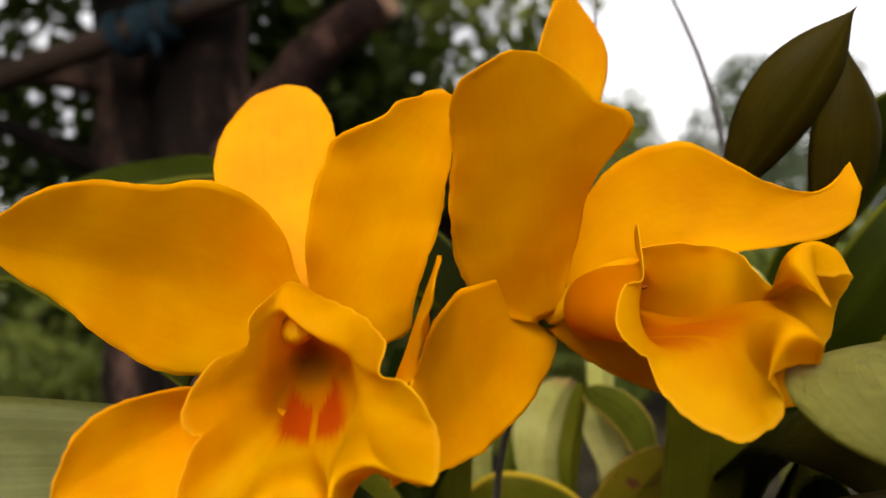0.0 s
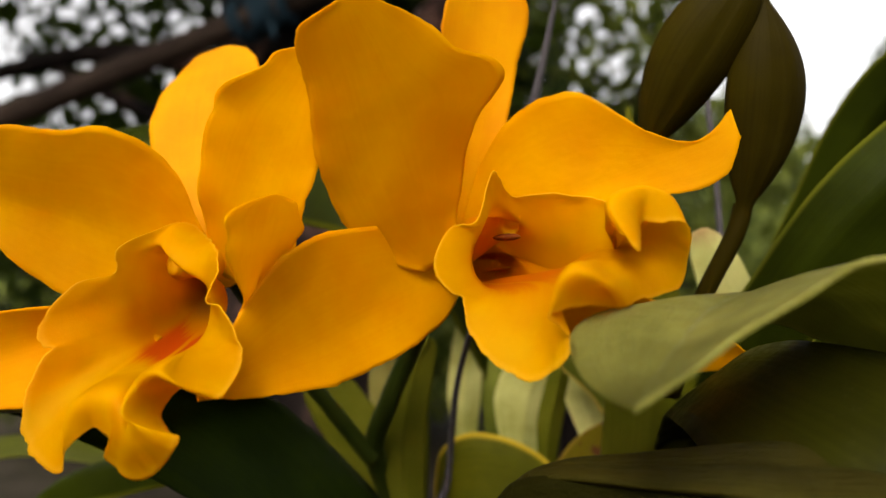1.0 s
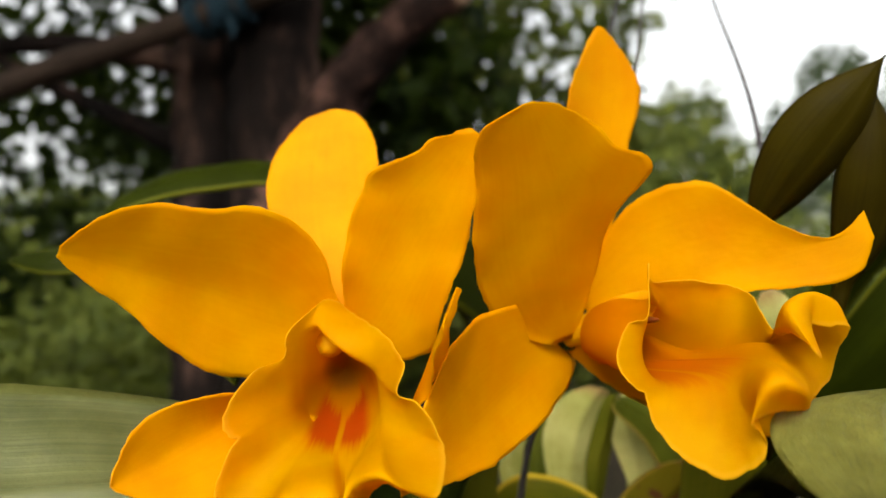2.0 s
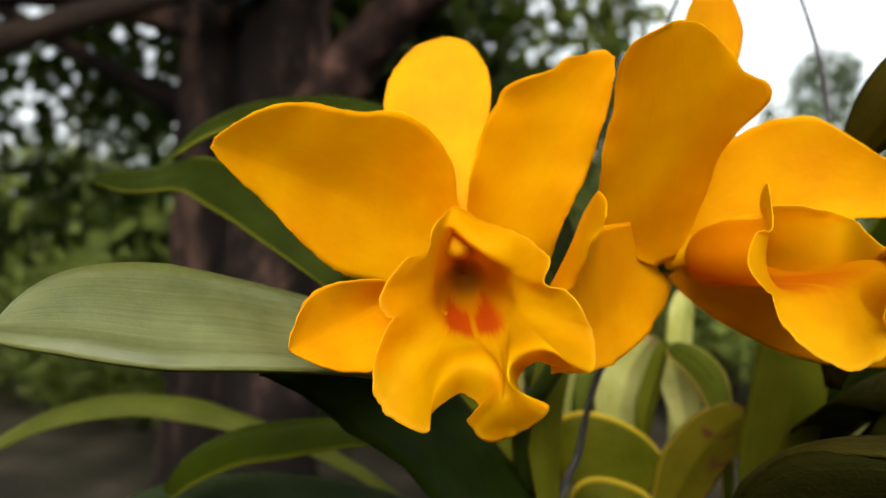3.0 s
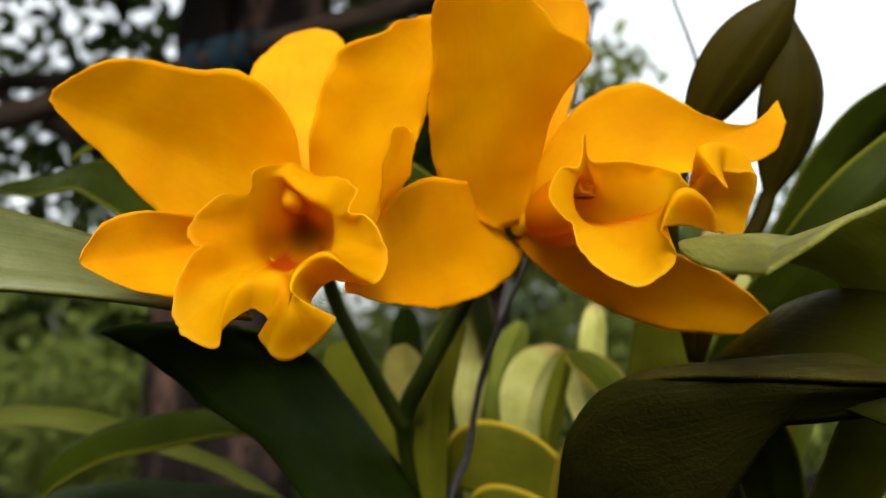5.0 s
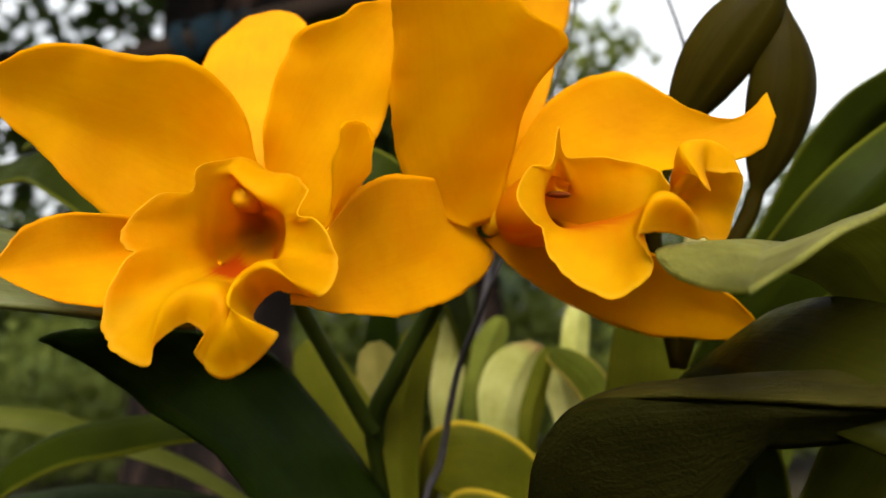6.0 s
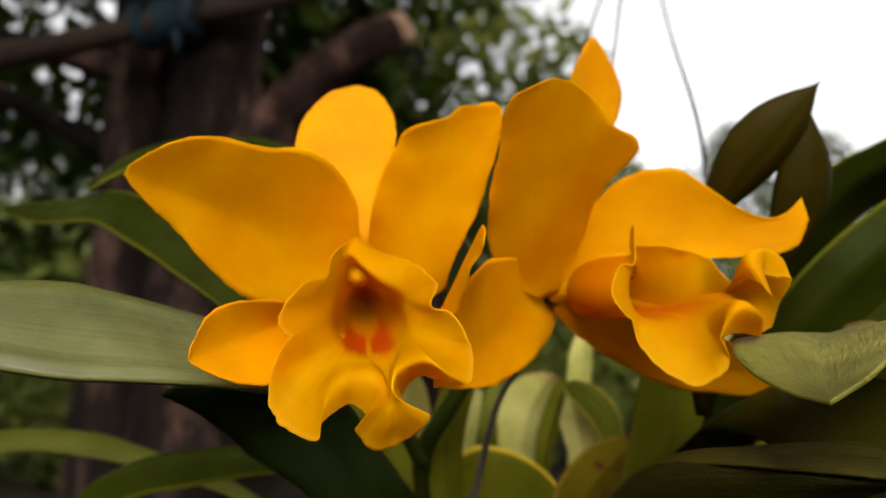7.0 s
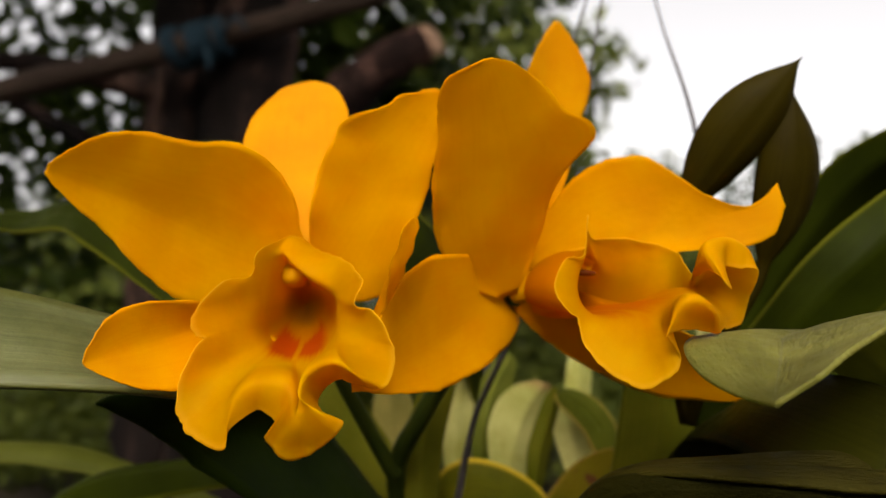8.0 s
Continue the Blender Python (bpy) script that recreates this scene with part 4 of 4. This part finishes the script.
def folded_mesh(name, rails, rows=120, half=16):
    """A leaf folded on a sharp crease: each half spreads from the crease to its own margin."""
    outer, crease, shoulder, inner = (curve_through([r[k] for r in rails], rows + 1) for k in range(4))
    pts = []
    for i in range(rows + 1):
        o, c, m, e = (Vector(k[i]) for k in (outer, crease, shoulder, inner))
        swell = 0.0014 * min(1.0, (o - c).length / 0.02)
        row = []
        for j in range(half + 1):
            q = j / half
            row.append(o.lerp(c, q) + Vector((-0.1, -0.4, 0.9)) * (swell * math.sin(math.pi * q) ** 0.8))
        for j in range(1, half + 1):
            q = j / half
            row.append(c * (2 * (q - 0.5) * (q - 1)) + m * (4 * q * (1 - q)) + e * (2 * q * (q - 0.5)))
        pts.append([p + Vector((0, -0.2, 1)) * (0.0004 * noise.noise(p * 90)) + Vector((0, 0, H)) for p in row])
    return grid_mesh(name, pts)


pale_leaf = part("leaf", folded_mesh("leaf", FOLDED), PALE, plant, "pale green leaf arching over to a folded blunt tip", thick=0.0012)
pale_leaf.data.materials.append(SOFT)
pale_leaf.modifiers["thickness"].material_offset = 1
leaf(SHADED_OLIVE, [(0.0774, 0.0437, -0.0592), (0.0800, 0.0100, -0.0393), (0.0850, -0.0222, -0.0277), (0.0940, -0.0503, -0.0262), (0.1060, -0.0743, -0.0346), (0.1250, -0.0900, -0.0560)],
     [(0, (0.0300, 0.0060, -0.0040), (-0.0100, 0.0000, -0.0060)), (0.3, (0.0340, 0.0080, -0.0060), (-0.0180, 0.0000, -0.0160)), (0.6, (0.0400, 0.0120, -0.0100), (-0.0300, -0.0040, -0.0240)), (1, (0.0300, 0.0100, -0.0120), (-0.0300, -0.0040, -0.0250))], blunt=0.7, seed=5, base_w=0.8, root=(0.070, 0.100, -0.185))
leaf(STRAP, [(0.0142, -0.0270, -0.0764), (0.0154, -0.0345, -0.0663), (0.0218, -0.0455, -0.0554), (0.0304, -0.0550, -0.0502), (0.0428, -0.0630, -0.0482), (0.0580, -0.0675, -0.0465), (0.0747, -0.0710, -0.0460), (0.0933, -0.0715, -0.0465), (0.1122, -0.0690, -0.0491)],
     [(0.00, (0.0002, 0.0008, 0.0), (-0.0002, -0.0008, 0.0)), (0.25, (0.0006, 0.0016, 0.0), (-0.0006, -0.0016, 0.0)), (0.50, (0.0026, 0.0070, 0.0010), (-0.0026, -0.0070, -0.0010)), (0.75, (0.0058, 0.0110, 0.0029), (-0.0058, -0.0110, -0.0029)), (1.00, (0.0079, 0.0110, 0.0021), (-0.0079, -0.0110, -0.0021))],
     "broad faded olive leaf, coloured darker for shade, arching over the pot rim", blunt=0.97, seed=6, base_w=1.0, root=(0.040, 0.070, -0.187))
# dark sheet for the shade and the leaves below that leaf's front edge
leaf(SHADED_UNDERSIDE, [(0.0122, -0.0350, -0.0750), (0.0131, -0.0420, -0.0655), (0.0192, -0.0520, -0.0554), (0.0284, -0.0600, -0.0514), (0.0402, -0.0670, -0.0503), (0.0539, -0.0740, -0.0500), (0.0689, -0.0790, -0.0501), (0.0860, -0.0800, -0.0502), (0.1043, -0.0770, -0.0524)],
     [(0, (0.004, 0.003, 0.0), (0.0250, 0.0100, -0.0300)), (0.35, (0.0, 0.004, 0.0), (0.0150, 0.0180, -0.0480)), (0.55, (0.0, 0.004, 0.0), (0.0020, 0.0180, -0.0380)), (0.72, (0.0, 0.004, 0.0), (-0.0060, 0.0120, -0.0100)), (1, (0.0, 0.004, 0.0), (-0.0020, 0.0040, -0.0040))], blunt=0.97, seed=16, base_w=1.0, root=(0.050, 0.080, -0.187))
leaf(EDGED, [(0.1570, 0.1200, 0.0190), (0.1680, 0.0980, 0.0470), (0.1800, 0.0770, 0.0680), (0.2050, 0.0450, 0.0850)],
     [(0, (-0.0100, 0.0080, 0.0080), (0.0140, 0.0120, -0.0130))], blunt=0.9, seed=7, base_w=0.8, root=(0.070, 0.100, -0.185))
leaf(EDGED, [(0.1291, 0.0300, -0.0297), (0.1522, 0.0200, -0.0044), (0.1768, 0.0150, 0.0091)],
     [(0, (-0.008, 0.004, 0.010), (0.008, -0.004, -0.010))], blunt=0.9, seed=17, root=(0.070, 0.100, -0.185))
leaf(EDGED, [(0.1060, 0.0360, -0.0230), (0.1200, 0.0220, -0.0010), (0.1375, 0.0140, 0.0190), (0.1580, 0.0135, 0.0350), (0.1810, 0.0200, 0.0470)],
     [(0, (-0.0080, 0.0080, 0.0100), (0.0140, 0.0080, -0.0180))], blunt=0.9, seed=8, base_w=0.8, root=(0.070, 0.100, -0.185))
leaf(EDGED, [(-0.1106, 0.0250, -0.0120), (-0.1464, 0.0450, 0.0130), (-0.1723, 0.0620, 0.0290), (-0.1900, 0.0760, 0.0345), (-0.2200, 0.0950, 0.0330), (-0.2460, 0.1060, 0.0345)],
     [(0, (0.0050, 0.0060, 0.0090), (-0.0040, -0.0030, -0.0090))], blunt=0.45, point=0.5, seed=9)
leaf(EDGED, [(-0.0800, 0.0980, 0.0600), (-0.1142, 0.1000, 0.0730), (-0.1459, 0.0970, 0.0725), (-0.1703, 0.0930, 0.0675), (-0.1873, 0.0890, 0.0580), (-0.1990, 0.0850, 0.0450)],
     [(0, (0.0, 0.0140, 0.0050), (0.0, -0.0100, -0.0110))], blunt=0.5, seed=10, root=(-0.042, 0.135, -0.185))
leaf(EDGED, [(0.0060, 0.1650, -0.0500), (-0.0100, 0.1200, 0.0000), (-0.0350, 0.0800, 0.0270), (-0.0650, 0.0820, 0.0380), (-0.0950, 0.0900, 0.0430)],
     [(0, (0.0050, 0.0060, 0.0130), (-0.0050, -0.0060, -0.0150))], "deep green strap leaf arching behind the flowers", blunt=0.7, seed=35, root=(0.004, 0.172, -0.185))
leaf(EDGED, [(-0.0800, 0.0640, -0.0760), (-0.1083, 0.0495, -0.0690), (-0.1408, 0.0547, -0.0730), (-0.1655, 0.0594, -0.0800), (-0.1824, 0.0634, -0.0900), (-0.1911, 0.0667, -0.1020)],
     [(0, (0.0020, 0.0080, 0.0015), (0.0050, -0.0030, -0.0110))], blunt=0.6, seed=11)
leaf(SOFT, [(-0.1300, 0.1250, -0.1020), (-0.1661, 0.1242, -0.0880), (-0.2024, 0.1217, -0.0785), (-0.2349, 0.1189, -0.0760), (-0.2637, 0.1157, -0.0810), (-0.2872, 0.1124, -0.0920), (-0.3050, 0.1100, -0.1060)],
     [(0, (0.0, 0.0120, 0.0020), (0.0, -0.0040, -0.0060))], blunt=0.6, seed=12, root=(-0.042, 0.135, -0.185))
leaf(DUSKY, [(-0.0558, 0.0700, -0.1250), (-0.1039, 0.0700, -0.1120), (-0.1549, 0.0800, -0.1110), (-0.2044, 0.0800, -0.1160), (-0.2385, 0.0800, -0.1320)],
     [(0, (0.0, 0.022, 0.006), (0.0, -0.016, -0.018))], blunt=0.6, seed=13, root=(-0.042, 0.135, -0.185))


def upright_leaf(mat, spine, w, lean, seed):
    """A strap leaf that rises from the pot and turns its face to the front."""
    a = Vector(spine[-1]) - Vector(spine[0])
    sd = a.cross(Vector((0, 1, 0))).normalized() * w
    leaf(mat, spine, [(0, tuple(-sd + Vector((0, lean, 0))), tuple(sd))], blunt=0.5, seed=seed, groove=0.0018, cols=20, root=(spine[0][0] * 0.6 + 0.01, 0.11, -0.187))


upright_leaf(OLIVE, [(-0.0243, 0.0750, -0.1158), (-0.0273, 0.0750, -0.0855), (-0.0268, 0.0750, -0.0624), (-0.0213, 0.0750, -0.0389), (-0.0155, 0.0750, -0.0283)], 0.0083, 0.006, 20)
upright_leaf(OLIVE, [(-0.0358, 0.1100, -0.1050), (-0.0491, 0.1100, -0.0827), (-0.0640, 0.1100, -0.0601), (-0.0761, 0.1100, -0.0401)], 0.0129, 0.006, 21)
upright_leaf(TAN, [(-0.0388, 0.1300, -0.0822), (-0.0415, 0.1300, -0.0613), (-0.0444, 0.1300, -0.0395)], 0.0109, 0.006, 22)
upright_leaf(GREEN, [(-0.0411, 0.1600, -0.0601), (-0.0430, 0.1600, -0.0406), (-0.0440, 0.1600, -0.0192)], 0.0085, 0.006, 23)
upright_leaf(BRIGHT, [(-0.0084, 0.1500, -0.0937), (-0.0086, 0.1500, -0.0655), (-0.0056, 0.1500, -0.0400), (-0.0041, 0.1500, -0.0223)], 0.0083, 0.006, 24)
upright_leaf(MOSS, [(0.0067, 0.1600, -0.0886), (0.0082, 0.1600, -0.0596), (0.0147, 0.1600, -0.0399), (0.0213, 0.1600, -0.0250)], 0.0091, 0.006, 25)
upright_leaf(BRIGHT, [(0.0191, 0.1400, -0.0980), (0.0222, 0.1400, -0.0705), (0.0285, 0.1400, -0.0519), (0.0380, 0.1400, -0.0393)], 0.0161, 0.010, 26)
upright_leaf(OLIVE, [(0.0305, 0.1330, -0.1027), (0.0336, 0.1330, -0.0757), (0.0383, 0.1330, -0.0575), (0.0424, 0.1330, -0.0407)], 0.0061, 0.006, 27)
upright_leaf(BRIGHT, [(0.0560, 0.1380, -0.0912), (0.0531, 0.1380, -0.0699), (0.0485, 0.1380, -0.0546), (0.0448, 0.1380, -0.0438)], 0.0093, -0.008, 28)
upright_leaf(RIMMED, [(0.0697, 0.1200, -0.0884), (0.0653, 0.1200, -0.0652), (0.0548, 0.1200, -0.0506), (0.0417, 0.1200, -0.0419)], 0.0085, 0.004, 29)
upright_leaf(BRIGHT, [(0.0611, 0.1700, -0.0629), (0.0631, 0.1700, -0.0362), (0.0650, 0.1700, -0.0142)], 0.0081, 0.006, 30)
upright_leaf(OLIVE, [(0.0609, 0.06, -0.1016), (0.0674, 0.05, -0.0616), (0.0705, 0.045, -0.0052)], 0.0165, 0.004, 31)
upright_leaf(BLOTCHED, [(0.0322, 0.1000, -0.1250), (0.0432, 0.1000, -0.1010), (0.0564, 0.1000, -0.0830), (0.0735, 0.1000, -0.0700)], 0.0155, 0.004, 32)
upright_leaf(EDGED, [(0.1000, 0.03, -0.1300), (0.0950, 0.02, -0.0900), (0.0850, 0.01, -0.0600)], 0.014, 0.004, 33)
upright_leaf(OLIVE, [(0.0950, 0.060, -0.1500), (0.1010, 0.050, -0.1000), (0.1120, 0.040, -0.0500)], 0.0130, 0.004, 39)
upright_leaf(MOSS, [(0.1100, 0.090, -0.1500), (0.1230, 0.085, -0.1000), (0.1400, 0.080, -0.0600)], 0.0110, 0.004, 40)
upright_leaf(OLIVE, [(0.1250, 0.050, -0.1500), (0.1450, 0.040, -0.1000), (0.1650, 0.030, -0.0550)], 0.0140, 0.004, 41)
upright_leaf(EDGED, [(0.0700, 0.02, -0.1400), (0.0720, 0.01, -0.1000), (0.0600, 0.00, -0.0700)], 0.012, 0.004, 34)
upright_leaf(BRIGHT, [(0.1100, 0.0700, -0.0600), (0.1060, 0.0650, -0.0320), (0.0990, 0.0620, -0.0080), (0.0920, 0.0620, 0.0100)], 0.0100, 0.004, 36)
leaf(OLIVE, [(0.0618, 0.0135, 0.0180), (0.0608, 0.0128, 0.0340), (0.0602, 0.0122, 0.0470)], [(0, (-0.0032, 0.001, 0.0), (0.0032, 0.001, 0.0))], "small pointed green bract beside the bud", name="bract", blunt=0.2, point=0.9, seed=37, thick=0.0008)
leaf(DRY, [(0.1500, 0.0350, -0.0350), (0.1640, 0.0250, -0.0140), (0.1480, 0.0210, -0.0080), (0.1300, 0.0190, -0.0095)], [(0, (0.0, 0.004, 0.002), (0.0, -0.002, -0.004))], "dry tan leaf tip curled among the green leaves", blunt=0.5, point=0.5, seed=38)
# short curled leaves turning yellow
leaf(YELLOWING, [(-0.0190, 0.1260, -0.1050), (-0.0160, 0.1220, -0.0900), (-0.0050, 0.1190, -0.0830), (0.0100, 0.1180, -0.0840), (0.0250, 0.1170, -0.0915), (0.0380, 0.1160, -0.1010)],
     [(0, (-0.003, 0.003, 0.0050), (0.008, -0.004, -0.0100)), (0.4, (0.0, 0.004, 0.0062), (0.0, -0.005, -0.0280)), (1, (0.003, 0.004, 0.0050), (-0.006, -0.004, -0.0200))], "curled green leaf with a yellowing edge", blunt=0.8, point=0.3, seed=30, base_w=0.9, cols=18, root=(-0.012, 0.13, -0.187))
leaf(YELLOWING, [(-0.0080, 0.1080, -0.1300), (-0.0060, 0.1040, -0.1150), (0.0050, 0.1010, -0.1100), (0.0190, 0.1000, -0.1140), (0.0340, 0.0990, -0.1250)],
     [(0, (-0.003, 0.004, 0.0050), (0.006, -0.004, -0.0100)), (0.4, (0.0, 0.004, 0.0062), (0.0, -0.005, -0.0260)), (1, (0.003, 0.004, 0.0050), (-0.006, -0.004, -0.0200))], "short curled leaf with a broad yellow edge", blunt=0.8, point=0.3, seed=31, base_w=0.9, cols=18, root=(-0.004, 0.12, -0.187))
part("flower_stalk", tube_mesh("flower_stalk", [(-0.0660, -0.004, -0.001), (-0.0670, 0.015, -0.010), (-0.0633, 0.0362, -0.0273), (-0.0511, 0.0541, -0.0520), (-0.0426, 0.0640, -0.0682), (-0.0390, 0.0680, -0.0745)], [0.0024, 0.0026, 0.0030, 0.0032, 0.0034, 0.0036], 40, 12), STEM, plant)
part("flower_stalk", tube_mesh("flower_stalk", [(-0.0300, 0.105, -0.1800), (-0.0320, 0.094, -0.1150), (-0.0385, 0.0720, -0.0745), (-0.0294, 0.0570, -0.0511), (-0.0162, 0.0450, -0.0270), (-0.001, 0.003, -0.003), (0.002, -0.004, -0.0015)], [0.0042, 0.0042, 0.0042, 0.0040, 0.0036, 0.0032, 0.0034], 70, 12), STEM, plant)
part("flower_bud", bud_mesh("flower_bud", (0.0608, 0.0045, 0.0265), (0.0949, -0.0225, 0.0801), 0.0108, 0.0072, (0.85, 0.0, -0.5), crook=-0.0030), BUD, plant, "closed dark olive bud with a pointed tip")
part("flower_bud", bud_mesh("flower_bud", (0.0885, 0.0010, 0.0060), (0.0944, -0.0167, 0.0712), 0.0102, 0.0068, (1, 0, 0), crook=0.0036), BUD, plant, "closed dark olive bud with a pointed tip")
part("flower_stalk", tube_mesh("flower_stalk", [(0.0700, 0.020, -0.045), (0.0745, 0.012, -0.025), (0.0800, 0.006, -0.011), (0.0878, 0.0020, 0.0045), (0.0903, 0.0005, 0.0130)], [0.0030, 0.0028, 0.0027, 0.0029, 0.0028], 24, 10), BUD, plant)
part("flower_stalk", tube_mesh("flower_stalk", [(0.0700, 0.020, -0.045), (0.0600, 0.014, 0.000), (0.0630, 0.0070, 0.024), (0.0660, 0.0045, 0.0300)], [0.003, 0.003, 0.0028, 0.0026], 24, 10), BUD, plant)



def build_pot():
    """A round clay hanging pot, with a rolled rim, filled with bark."""
    root = new("hanging_pot")
    root.location = (0.02, 0.11, H - 0.29)
    tagged(root, "round terracotta hanging pot filled with bark chips", "pot")
    profile = [(0.0, 0.0), (0.058, 0.0), (0.062, 0.004), (0.078, 0.10), (0.086, 0.102), (0.087, 0.118), (0.080, 0.120), (0.074, 0.114), (0.070, 0.100)]
    rows = [[(r * math.cos(2 * math.pi * j / 40), r * math.sin(2 * math.pi * j / 40), z) for j in range(40)] for r, z in profile]
    part("body", grid_mesh("body", rows, closed=True), CLAY, root)
    rows = [[(r * math.cos(2 * math.pi * j / 40), r * math.sin(2 * math.pi * j / 40), 0.103 + 0.006 * noise.noise(Vector((r * 60, j * 1.3, 2)))) for j in range(40)] for r in (0.002, 0.02, 0.04, 0.06, 0.0715)]
    part("bark_chips", grid_mesh("bark_chips", rows, closed=True), BARK, root)


build_pot()
APEX = (0.0700, 0.102, 0.225)
for pts in ([(-0.0330, 0.090, -0.1750), (-0.0183, 0.0850, -0.1078), (-0.0112, 0.0850, -0.0895), (-0.0076, 0.0800, -0.0666), (-0.0036, 0.0700, -0.0464), (0.0048, 0.0500, -0.0220), (0.0128, 0.042, 0.0010), (0.0364, 0.050, 0.0800), (0.0540, 0.078, 0.1550), APEX],
            [(0.1040, 0.105, -0.1750), (0.1090, 0.10, -0.06), (0.1049, 0.092, 0.0722), (0.0880, 0.099, 0.1500), APEX],
            [(-0.0100, 0.19, -0.1750), (0.0150, 0.17, 0.0), (0.0440, 0.150, 0.1200), (0.0580, 0.126, 0.1750), APEX],
            [APEX, (0.0700, 0.102, 0.30), (0.0700, 0.101, 0.80), (0.07, 0.1, 1.56)]):
    tagged(part("hanging_wire", tube_mesh("hanging_wire", pts, [0.0019, 0.0016, 0.0012, 0.0005, 0.0004] if pts[0] != APEX else [0.0006, 0.0006], 110, 8), WIRE), "thin grey wire that the orchid pot hangs from", "wire", group="hanging wires")
